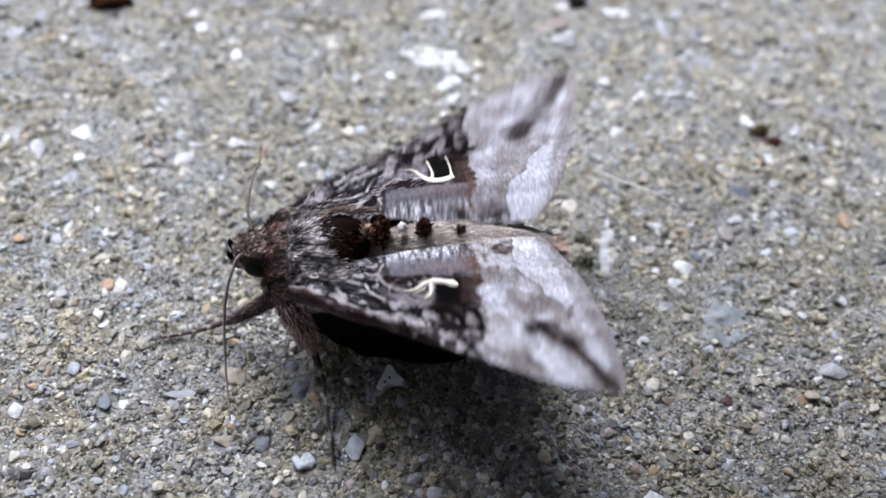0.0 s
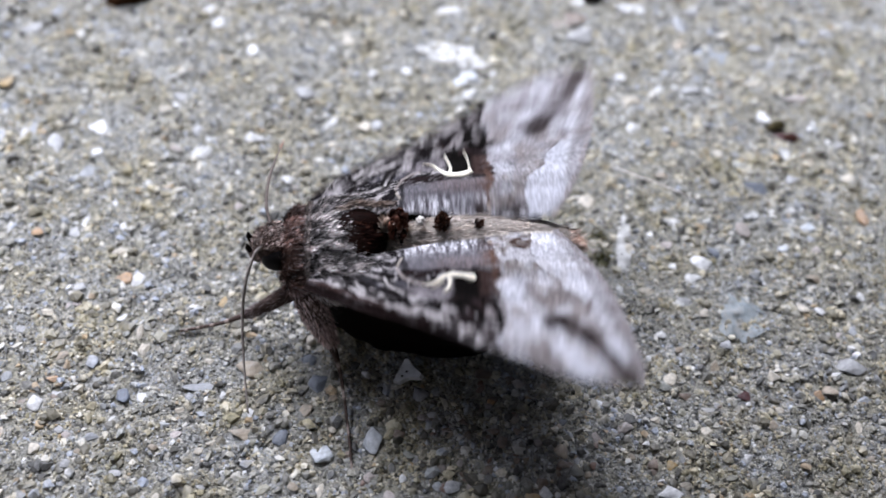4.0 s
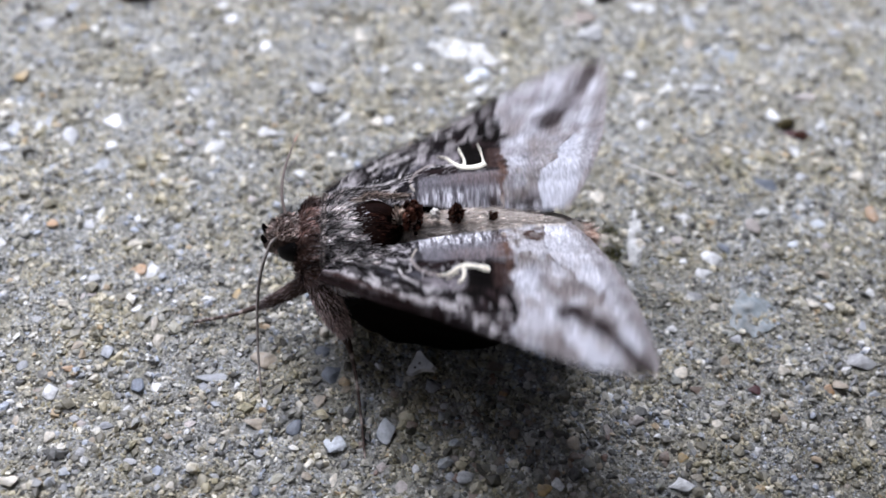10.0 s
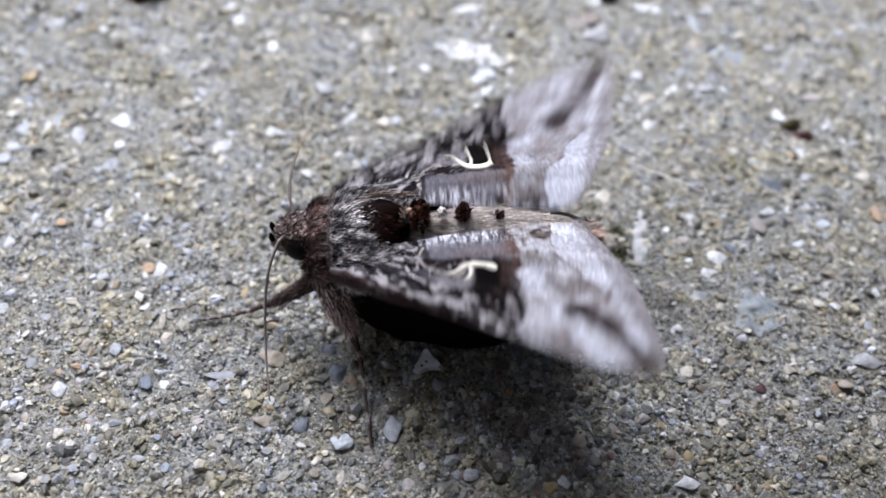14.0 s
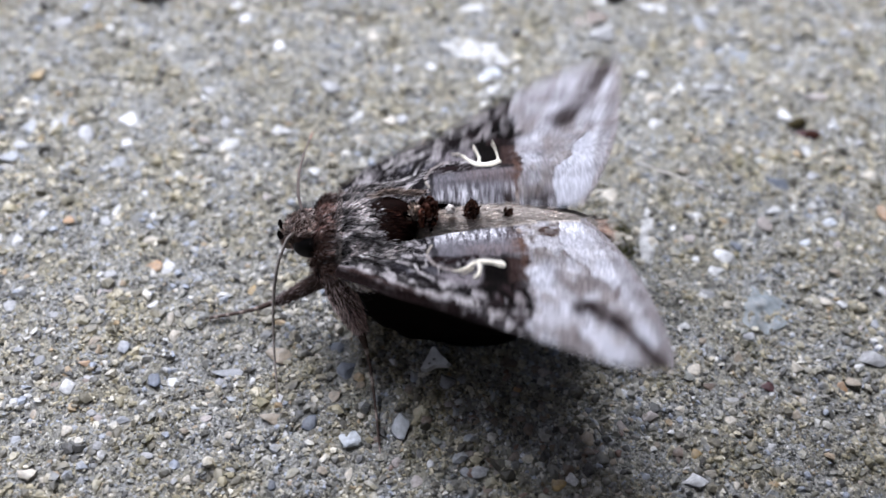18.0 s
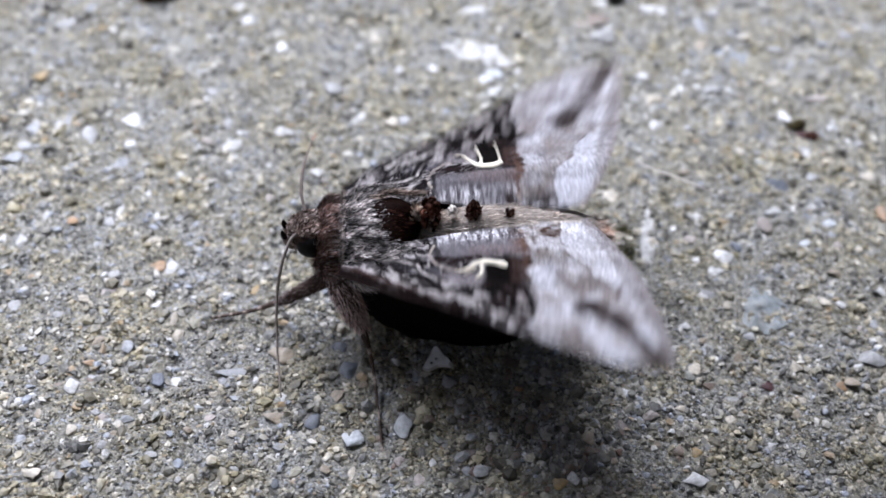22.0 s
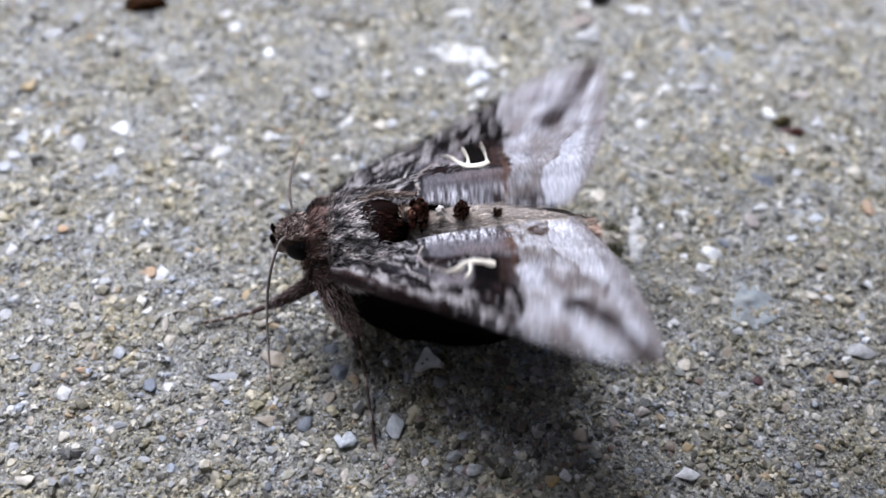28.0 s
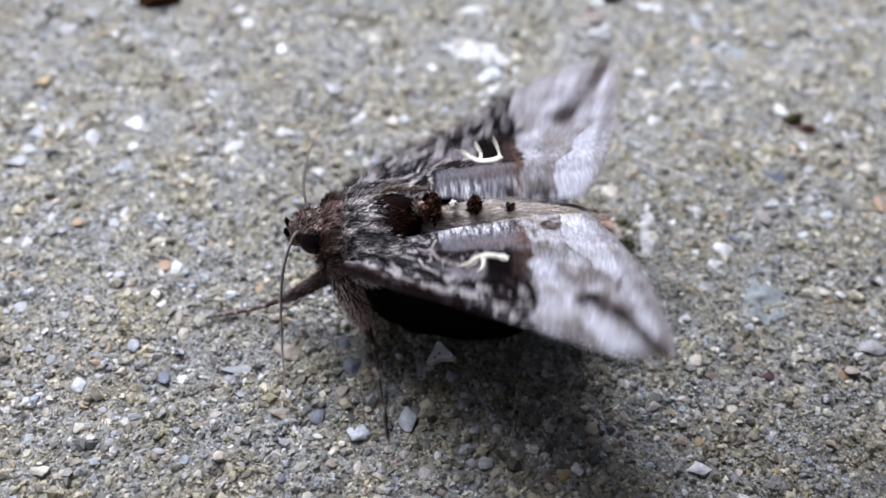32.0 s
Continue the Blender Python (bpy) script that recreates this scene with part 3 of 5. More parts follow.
        lay((0.4, 0.385, 0.395), zone * smooth(0.56, 0.62, clouds) * smooth(0.3, 0.5, fine) * smooth(0.15, 0.4, lead) * 0.55)
        lay((0.26, 0.228, 0.21), outer * spot(4.6, 4.0, 0.7, 0.9, 1.0) * 0.5)
        lay((0.02, 0.014, 0.012), inside * smooth(1.35, 0.85, V) * smooth(0.3, 0.5, fine) * 0.85)
        lay((0.62, 0.65, 0.74), white * smooth(6.7, 6.1, u) * 0.65)
        col *= (1 - 0.1 * outer)[..., None]
    return col


def blades(rng, roots, ways, lengths, widths, colours, bend=0.25, face=None, graded=True):
    """Tapered, slightly bent hairs: seven points and five faces each."""
    n = len(roots)
    ways = ways / np.linalg.norm(ways, axis=1)[:, None]
    side = np.cross(ways, rng.normal(size=(n, 3)) if face is None else face)
    side /= np.linalg.norm(side, axis=1)[:, None] + 1e-9
    sag = rng.normal(size=(n, 3)) * bend
    pts = []
    for t, w in ((0.0, 0.8), (0.4, 1.0), (0.75, 0.75), (1.0, 0.0)):
        mid = roots + ways * (lengths * t)[:, None] + sag * (lengths * t * t)[:, None] * 0.5
        if w:
            pts += [mid - side * (widths * w)[:, None] / 2, mid + side * (widths * w)[:, None] / 2]
        else:
            pts += [mid]
    verts = np.stack(pts, 1).reshape(-1, 3)
    base = (np.arange(n) * 7)[:, None]
    faces = (base + np.array([[0, 1, 3, 2]])).tolist() + (base + np.array([[2, 3, 5, 4]])).tolist() + (base + np.array([[4, 5, 6]])).tolist()
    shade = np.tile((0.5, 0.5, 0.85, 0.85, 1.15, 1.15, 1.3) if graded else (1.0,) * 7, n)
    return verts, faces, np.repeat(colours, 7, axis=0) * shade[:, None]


def joined(name, *pieces):
    verts, faces, cols, at = [], [], [], 0
    for v, f, c in pieces:
        verts.append(v)
        cols.append(np.broadcast_to(np.asarray(c, float), (len(v), 3)))
        faces += [[i + at for i in q] for q in (f if isinstance(f, list) else f.tolist())]
        at += len(v)
    return mesh_of(name, np.concatenate(verts), faces, np.concatenate(cols) * (1.05, 1.0, 0.955))


def blob(centre, radii, colour, rings=18, seg=28, rough=0.08, seed=0):
    """An uneven ellipsoid."""
    th = np.linspace(0, np.pi, rings)[1:-1]
    ph = np.linspace(0, 2 * np.pi, seg, endpoint=False)
    T, H = np.meshgrid(th, ph, indexing="ij")
    d = np.stack([np.cos(T), np.sin(T) * np.cos(H), np.sin(T) * np.sin(H)], -1).reshape(-1, 3)
    d = np.concatenate([d, [[1, 0, 0], [-1, 0, 0]]])
    k = 1 + rough * (vnoise(d[:, 0] * 3 + d[:, 2] * 2 + 9, d[:, 1] * 3 + 9, seed) - 0.5) * 2
    verts = np.asarray(centre) + d * np.asarray(radii) * k[:, None]
    m = len(th)
    faces = []
    for i in range(m - 1):
        for j in range(seg):
            faces.append([i * seg + j, i * seg + (j + 1) % seg, (i + 1) * seg + (j + 1) % seg, (i + 1) * seg + j])
    a, b = m * seg, m * seg + 1
    for j in range(seg):
        faces.append([a, (j + 1) % seg, j])
        faces.append([b, (m - 1) * seg + j, (m - 1) * seg + (j + 1) % seg])
    return verts, faces, colour


def tube(points, radii, colour, seg=10, steps=24):
    """A tapered tube along a smooth curve."""
    s = np.linspace(0, 1, steps)
    p = curve_at(points, s)
    r = np.interp(s, np.linspace(0, 1, len(radii)), radii)
    t = np.gradient(p, axis=0)
    t /= np.linalg.norm(t, axis=1)[:, None]
    a = np.cross(t, (0.13, 0.21, 1.0))
    a /= np.linalg.norm(a, axis=1)[:, None]
    b = np.cross(t, a)
    ph = np.linspace(0, 2 * np.pi, seg, endpoint=False)
    verts = (p[:, None] + r[:, None, None] * (np.cos(ph)[None, :, None] * a[:, None] + np.sin(ph)[None, :, None] * b[:, None])).reshape(-1, 3)
    faces = [[i * seg + j, i * seg + (j + 1) % seg, (i + 1) * seg + (j + 1) % seg, (i + 1) * seg + j] for i in range(steps - 1) for j in range(seg)]
    faces += [list(range(seg))[::-1], [(steps - 1) * seg + j for j in range(seg)]]
    return verts, faces, colour


def mingled(rng, n, *shades):
    """Random colours, each between two neighbouring shades."""
    s = np.asarray(shades, float)
    k = rng.random(n) * (len(s) - 1)
    i = np.minimum(k.astype(int), len(s) - 2)
    return s[i] + (s[i + 1] - s[i]) * (k - i)[:, None]


def forewing(side, seed):
    """side: 1 for the wing away from the camera's stand, -1 for the other."""
    ns, nc = 280, 210
    s, c = np.meshgrid(np.linspace(0, 1, ns), np.linspace(0, 1, nc), indexing="ij")
    u, v = wing_place(s, c)
    col = wing_colours(u, v, seed)
    w = wing_surface(u, v, seed)
    top = np.stack([u - PIVOT[0], side * (v - PIVOT[1]), w - PIVOT[2]], -1).reshape(-1, 3)
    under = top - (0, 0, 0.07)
    k = np.arange(ns * nc).reshape(ns, nc)
    q = np.stack([k[:-1, :-1], k[1:, :-1], k[1:, 1:], k[:-1, 1:]], -1).reshape(-1, 4)
    rim = np.r_[k[:, 0], k[-1, 1:], k[-2::-1, -1], k[0, -2:0:-1]]
    nextr = np.roll(rim, -1)
    n = ns * nc
    sides = np.stack([rim, rim + n, nextr + n, nextr], -1)
    faces = np.concatenate([q, q[:, ::-1] + n, sides])
    if side < 0:
        faces = faces[:, ::-1]
    # underside painted near black, standing in for the shade under the wing
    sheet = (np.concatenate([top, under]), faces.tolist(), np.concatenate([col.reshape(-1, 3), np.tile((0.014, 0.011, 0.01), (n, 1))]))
    rng = np.random.default_rng(seed)
    # fringe along the outer edge
    m = 3000
    cc = rng.random(m)
    fu, fv = wing_place(np.full(m, 0.995), cc)
    fu2, fv2 = wing_place(np.full(m, 0.93), cc)
    root = np.stack([fu - PIVOT[0], side * (fv - PIVOT[1]), wing_height(fu, fv) - PIVOT[2]], -1)
    way = np.stack([fu - fu2, side * (fv - fv2), 0 * fu], -1) + rng.normal(size=(m, 3)) * 0.1
    tone = np.where((np.sin(cc * 60) > 0.55)[:, None], mingled(rng, m, (0.26, 0.24, 0.245), (0.36, 0.34, 0.35)), mingled(rng, m, (0.3, 0.285, 0.295), LAVENDER))
    fringe = blades(rng, root, way, rng.uniform(0.16, 0.32, m), np.full(m, 0.12), tone, 0.12, face=np.tile((0.0, 0.0, 1.0), (m, 1)), graded=False)
    # raised scales that roughen the wing
    m = 9000
    ss, cc = rng.random(m) ** 0.8 * 0.98, rng.random(m)
    su, sv = wing_place(ss, cc)
    root = np.stack([su - PIVOT[0], side * (sv - PIVOT[1]), wing_surface(su, sv, seed) - PIVOT[2] + 0.012], -1)
    way = np.stack([np.ones(m), side * (0.25 + 0.25 * (cc - 0.5)), rng.uniform(0.02, 0.05, m)], -1)
    tone = wing_colours(su, sv, seed) * rng.uniform(0.88, 1.14, (m, 1))
    scales = blades(rng, root, way, rng.uniform(0.07, 0.13, m), rng.uniform(0.05, 0.08, m), tone, 0.05, face=np.tile((0.0, 0.0, 1.0), (m, 1)), graded=False)
    # long hairs at the root
    m = 900
    ss, cc = 0.02 + rng.random(m) ** 1.5 * 0.24, rng.random(m) ** 1.6 * 0.75
    su, sv = wing_place(ss, cc)
    root = np.stack([su - PIVOT[0], side * (sv - PIVOT[1]), wing_height(su, sv) - PIVOT[2]], -1)
    way = np.stack([np.ones(m), side * rng.normal(0.4, 0.12, m), rng.uniform(0.02, 0.18, m)], -1)
    tone = mingled(rng, m, BLACK, GREY, LAVENDER, (0.7, 0.68, 0.69))
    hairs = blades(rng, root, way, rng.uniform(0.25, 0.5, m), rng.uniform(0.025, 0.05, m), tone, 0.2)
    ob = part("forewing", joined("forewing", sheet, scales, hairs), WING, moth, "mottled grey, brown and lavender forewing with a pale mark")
    ob.location = (PIVOT[0] * MM, side * PIVOT[1] * MM, PIVOT[2] * MM)

    part("fringe", joined("fringe", fringe), WING, ob, "greyish fringe of the wing")

    def ribbon(line, widths, lift):
        s = np.linspace(0, 1, 40)
        p = curve_at(line, s)
        t = np.gradient(p, axis=0)
        t /= np.linalg.norm(t, axis=1)[:, None]
        nrm = np.stack([-t[:, 1], t[:, 0]], -1)
        wd = np.interp(s, np.linspace(0, 1, len(widths)), widths) * (1 + 0.5 * (fractal(s * 9, s * 0, seed + 31, 2) - 0.5))
        rows = []
        for k, h in ((-1, -0.03), (-0.7, lift * 0.5), (0.7, lift * 0.5), (1, -0.03)):
            q = p + nrm * (wd * k / 2)[:, None] + (0.0, 0.09 if side < 0 else 0.0)
            rows.append(np.stack([q[:, 0] - PIVOT[0], side * (q[:, 1] - PIVOT[1]), wing_height(q[:, 0], q[:, 1]) - PIVOT[2] + h + 0.03], -1))
        verts = np.stack(rows, 1).reshape(-1, 3)
        f = [[i * 4 + j, i * 4 + j + 1, i * 4 + j + 5, i * 4 + j + 4] for i in range(39) for j in range(3)]
        f += [[0, 1, 2, 3], [156, 159, 158, 157]]
        if side > 0:
            f = [x[::-1] for x in f]
        return verts, f, (0.83, 0.8, 0.68)

    if side < 0:
        mark = joined("silver_mark", ribbon([(-0.95, 3.36), (-0.75, 3.38), (-0.5, 3.33), (-0.22, 3.2), (0.06, 3.0), (0.38, 2.92), (0.92, 2.98), (1.31, 3.1), (1.55, 3.24)],
                                            [0.04, 0.09, 0.14, 0.2, 0.26, 0.28, 0.26, 0.32, 0.24], 0.06),
                      ribbon([(0.3, 2.98), (0.36, 3.25), (0.32, 3.5), (0.2, 3.7), (0.02, 3.78)], [0.28, 0.22, 0.2, 0.18, 0.1], 0.055),
                      ribbon([(0.08, 3.22), (-0.1, 3.36), (-0.3, 3.47), (-0.52, 3.56)], [0.09, 0.07, 0.06, 0.03], 0.04))
    else:
        mark = joined("silver_mark", ribbon([(-0.75, 3.86), (-0.45, 3.86), (-0.2, 3.74), (0.05, 3.48), (0.32, 3.2), (0.72, 3.05), (1.26, 3.06), (1.72, 3.25)],
                                            [0.04, 0.07, 0.11, 0.2, 0.32, 0.38, 0.36, 0.26], 0.06),
                      ribbon([(0.6, 3.12), (0.66, 3.55), (0.54, 4.0), (0.38, 4.38)], [0.24, 0.15, 0.12, 0.07], 0.055),
                      ribbon([(1.62, 3.25), (1.58, 3.75), (1.5, 4.2), (1.35, 4.6)], [0.16, 0.09, 0.07, 0.04], 0.055))
    part("silver_mark", mark, SILVER, ob, "cream-silver mark shaped like a Y")
    return ob


def furred(name, core, rng, count, centre, radii, flow, lengths, widths, shades, label, keep=None, lift=0.35, bend=0.3, contrast=1.0):
    """A body part: an uneven core with hairs lying along the flow."""
    d = rng.normal(size=(count, 3))
    d /= np.linalg.norm(d, axis=1)[:, None]
    if keep is not None:
        d = d[keep(d)]
    n = len(d)
    roots = np.asarray(centre) + d * np.asarray(radii) * 0.97
    out = d / np.asarray(radii)
    out /= np.linalg.norm(out, axis=1)[:, None]
    f = np.asarray(flow) - out * (out @ np.asarray(flow))[:, None]
    ways = f + out * rng.uniform(0.3, 1.0, (n, 1)) * lift + rng.normal(size=(n, 3)) * 0.15
    streaks = 0.1 + 2.2 * vnoise(roots[:, 0] * 1.9 + 40, roots[:, 1] * 5.0 + 40, count) ** 1.5 * (0.35 + 1.3 * vnoise(roots[:, 0] * 1.3 + 70, roots[:, 1] * 1.6 + 70, count))
    streaks = 0.85 + (np.minimum(streaks, 1.9) - 0.8) * contrast
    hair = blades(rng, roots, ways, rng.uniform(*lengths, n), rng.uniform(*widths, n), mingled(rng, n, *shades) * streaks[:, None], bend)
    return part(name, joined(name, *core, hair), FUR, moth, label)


rng = np.random.default_rng(77)


def clump(centre, spread, size, count, dark, bright, seed):
    """Several knobs huddled together, as the scales of a tuft clot."""
    r = np.random.default_rng(seed)
    out = []
    for k in range(count):
        at = np.asarray(centre) + r.uniform(-1, 1, 3) * np.asarray(spread)
        tone = np.asarray(dark) + (np.asarray(bright) - np.asarray(dark)) * (r.random() ** 2 if at[2] < centre[2] else r.random())
        s = size * r.uniform(0.6, 1.2)
        out.append(blob(at, (s * r.uniform(0.6, 1.0), s * r.uniform(0.6, 1.0), s * r.uniform(0.8, 1.5)), tone, 9, 12, 0.3, seed + k))
    return out


RUST = [(0.07, 0.045, 0.038), (0.17, 0.112, 0.093), (0.28, 0.2, 0.17), (0.44, 0.345, 0.315)]
# core drawn down low to keep back light from under the body
furred("thorax", [blob((-5.0, 0, 4.6), (2.3, 2.5, 3.15), (0.02, 0.017, 0.017), seed=1)], rng, 30000, (-5.0, 0, 5.7), (2.45, 2.8, 2.2), (1, 0, 0),
       (0.28, 0.6), (0.018, 0.042), [(0.012, 0.011, 0.012), (0.06, 0.056, 0.057), (0.3, 0.285, 0.292), (0.7, 0.68, 0.69), (1.0, 0.98, 1.0)],
       "dark grey thorax with pale-tipped hairs", keep=lambda d: (d[:, 0] > -0.93) & ~((d[:, 2] > 0.5) & (d[:, 0] > 0.25) & (np.abs(d[:, 1]) < 0.36)), lift=0.22)
furred("collar", [blob((-6.95, 0, 5.6), (0.9, 2.4, 1.8), (0.05, 0.03, 0.024), seed=2)], rng, 11000, (-6.95, 0, 5.6), (0.95, 2.5, 1.9), (0.9, 0, 0.3),
       (0.22, 0.5), (0.02, 0.045), [tuple(k * m for k, m in zip(c, (0.9, 0.86, 0.88))) for c in RUST] + [(0.03, 0.023, 0.023), (0.6, 0.55, 0.55)], "reddish-brown furry collar", lift=0.22, bend=0.2, contrast=1.0)
furred("collar_rim", [tube([(-6.35, -2.4, 5.5), (-6.3, -1.6, 7.0), (-6.25, 0, 7.6), (-6.3, 1.6, 7.0), (-6.35, 2.4, 5.5)], [0.03, 0.04, 0.04, 0.04, 0.03], (0.16, 0.14, 0.14))],
       rng, 1100, (-6.4, 0, 5.7), (0.18, 2.7, 2.12), (0.8, 0, 0.5), (0.12, 0.24), (0.03, 0.055), [(0.3, 0.25, 0.23), (0.8, 0.74, 0.71)], "pale fringe behind the collar",
       keep=lambda d: d[:, 2] > -0.1, contrast=0.4)
head = furred("head", [blob((-8.15, 0, 6.3), (0.85, 1.05, 1.0), (0.05, 0.036, 0.031), seed=3)], rng, 3000, (-8.15, 0, 6.3), (0.9, 1.1, 1.05), (0.5, 0, 0.5),
              (0.14, 0.3), (0.02, 0.045), [(0.16, 0.115, 0.1), (0.42, 0.33, 0.3), (0.7, 0.6, 0.56), (1.0, 0.92, 0.88)], "small grey-brown furry head",
              keep=lambda d: (np.abs(d[:, 1]) < 0.55) | (d[:, 2] > 0.55), contrast=0.6)
for side in (-1, 1):
    part("eye", joined("eye", blob((-7.98, side * 0.82, 6.15), (0.7, 0.5, 0.66), (0.01, 0.01, 0.01), rough=0.0)), EYE, head, "large black compound eye")
    part("palp", joined("palp", tube([(-8.6, side * 0.25, 5.6), (-9.05, side * 0.3, 5.75), (-9.3, side * 0.33, 6.25)], [0.3, 0.3, 0.17], (0.24, 0.2, 0.185))),
         FUR, head, "upturned pale brown palp")
    part("palp_tip", joined("palp_tip", tube([(-9.28, side * 0.33, 6.2), (-9.36, side * 0.34, 6.5), (-9.38, side * 0.35, 6.8)], [0.14, 0.15, 0.05], (0.012, 0.01, 0.01), 10, 10)),
         FUR, head, "black palp tip")

furred("frons_tuft", [blob((-8.7, 0, 6.65), (0.4, 0.6, 0.5), (0.12, 0.095, 0.088), rough=0.3, seed=21)], rng, 520, (-8.7, 0, 6.65), (0.42, 0.65, 0.55), (-0.6, 0, 0.6),
       (0.12, 0.26), (0.03, 0.07), [(0.05, 0.038, 0.034), (0.28, 0.23, 0.21), (0.62, 0.56, 0.53)], "pale-flecked tuft on the face", keep=lambda d: d[:, 0] < 0.3)
# the hollow behind the thorax and the upright tufts on the back
furred("hollow", [blob((-4.2, 0, 6.85), (1.7, 1.6, 1.06), (0.007, 0.003, 0.0022), 30, 44, 0.12, 4)], rng, 5000, (-4.2, 0, 6.85), (1.7, 1.6, 1.06), (1, 0, -0.1),
       (0.2, 0.4), (0.015, 0.035), [(0.004, 0.002, 0.0016), (0.012, 0.005, 0.0035), (0.075, 0.032, 0.022)], "dark black-brown velvety patch", keep=lambda d: d[:, 2] > -0.2, lift=0.03, bend=0.08)
furred("pale_tuft", [blob((-2.7, 0.15, 7.6), (0.16, 0.4, 0.4), (0.2, 0.17, 0.15), rough=0.3, seed=12)], rng, 90, (-2.7, 0.15, 7.6), (0.16, 0.4, 0.4), (0.3, 0, 1),
       (0.25, 0.5), (0.05, 0.1), [(0.25, 0.2, 0.17), (0.6, 0.53, 0.46)], "small pale brush before the crest", lift=0.4)
furred("thorax_crest", clump((-2.0, 0, 7.7), (0.35, 0.5, 0.75), 0.2, 40, (0.012, 0.006, 0.005), (0.2, 0.085, 0.058), 5), rng, 330, (-2.0, 0, 7.7), (0.45, 0.6, 0.85), (0.4, 0, 1),
       (0.12, 0.3), (0.05, 0.12), [(0.012, 0.008, 0.007), (0.06, 0.025, 0.017), (0.2, 0.085, 0.055), (0.6, 0.46, 0.4)], "upright rust-brown tuft", lift=0.3, bend=0.5)
furred("back_tuft", clump((0.1, 0, 7.9), (0.2, 0.26, 0.5), 0.14, 24, (0.01, 0.006, 0.005), (0.13, 0.06, 0.04), 6), rng, 320, (0.1, 0, 7.95), (0.3, 0.34, 0.6), (0.1, 0, 1),
       (0.15, 0.35), (0.05, 0.12), [(0.012, 0.008, 0.007), (0.05, 0.025, 0.018), (0.2, 0.11, 0.08)], "small rust-brown tuft", lift=0.5)
furred("rear_tuft", [blob((1.9, 0, 7.55), (0.25, 0.25, 0.35), (0.05, 0.03, 0.025), rough=0.25, seed=7)], rng, 140, (1.9, 0, 7.55), (0.25, 0.25, 0.35), (0.3, 0, 1),
       (0.2, 0.35), (0.05, 0.1), [(0.03, 0.02, 0.016), (0.12, 0.07, 0.05)], "smallest brown tuft", lift=0.5)
abdomen_core = tube([(-2.8, 0, 6.3), (0.0, 0, 6.55), (3.0, 0, 6.6), (5.4, 0, 6.5), (6.9, 0, 6.4)], [0.5, 1.2, 1.2, 0.95, 0.35], (0.34, 0.312, 0.285), 20, 40)
# dark lower body, stretched to the concrete to block light from behind
belly_block = blob((0.6, 0, 3.4), (5.0, 1.9, 3.2), (0.06, 0.048, 0.042), seed=14)
furred("abdomen", [abdomen_core, belly_block, blob((-0.95, 0.1, 7.95), (0.22, 0.28, 0.2), (0.6, 0.58, 0.55), rough=0.35)], rng, 15000, (1.9, 0, 6.55), (4.6, 1.2, 1.25), (1, 0, 0), (0.3, 0.7), (0.015, 0.035),
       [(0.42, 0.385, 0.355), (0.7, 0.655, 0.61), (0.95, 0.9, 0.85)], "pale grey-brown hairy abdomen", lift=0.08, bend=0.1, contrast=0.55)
furred("tail_tuft", [blob((6.4, 0, 6.4), (0.5, 0.5, 0.35), (0.2, 0.13, 0.1), seed=9)], rng, 1900, (6.3, -0.1, 6.45), (0.5, 0.75, 0.35), (1, -0.1, 0.05), (0.35, 1.0), (0.014, 0.03),
       [(0.3, 0.23, 0.19), (0.5, 0.4, 0.35), (0.75, 0.65, 0.58)], "pinkish-brown tail tuft", lift=0.15, keep=lambda d: d[:, 0] > -0.5)
rim_line = [(-5.1, 0.95, 7.75), (-4.3, 1.2, 7.9), (-3.4, 1.25, 7.85), (-2.5, 1.1, 8.0)]
rim_at = curve_at(rim_line, rng.random(700)) + rng.normal(size=(700, 3)) * (0.08, 0.05, 0.05)
part("hollow_rim", joined("hollow_rim", blades(rng, rim_at, np.tile((1.0, 0.05, 0.12), (700, 1)) + rng.normal(size=(700, 3)) * 0.2, rng.uniform(0.3, 0.6, 700), rng.uniform(0.015, 0.035, 700),
                                               mingled(rng, 700, (0.03, 0.022, 0.02), (0.3, 0.24, 0.2), (0.85, 0.76, 0.7)), 0.2)), FUR, moth, "tan hairs along the edge of the dark patch")
# side tufts that droop over the wing roots
for side in (-1, 1):
    furred("shoulder_tuft", [blob((-4.4, side * 1.8, 6.6), (1.5, 0.6, 0.6), (0.03, 0.025, 0.025), seed=10)], rng, 8000, (-4.45, side * 1.8, 6.65), (1.8, 0.72, 0.75),
           (1, -side * 0.12, 0.02), (0.26, 0.55), (0.018, 0.042), [(0.012, 0.011, 0.012), (0.06, 0.056, 0.057), (0.38, 0.365, 0.372), (1.0, 0.98, 1.0)],
           "grey shoulder tuft over the wing root", lift=0.2, keep=lambda d: (d[:, 0] > -0.93) & (d[:, 2] > -0.15))


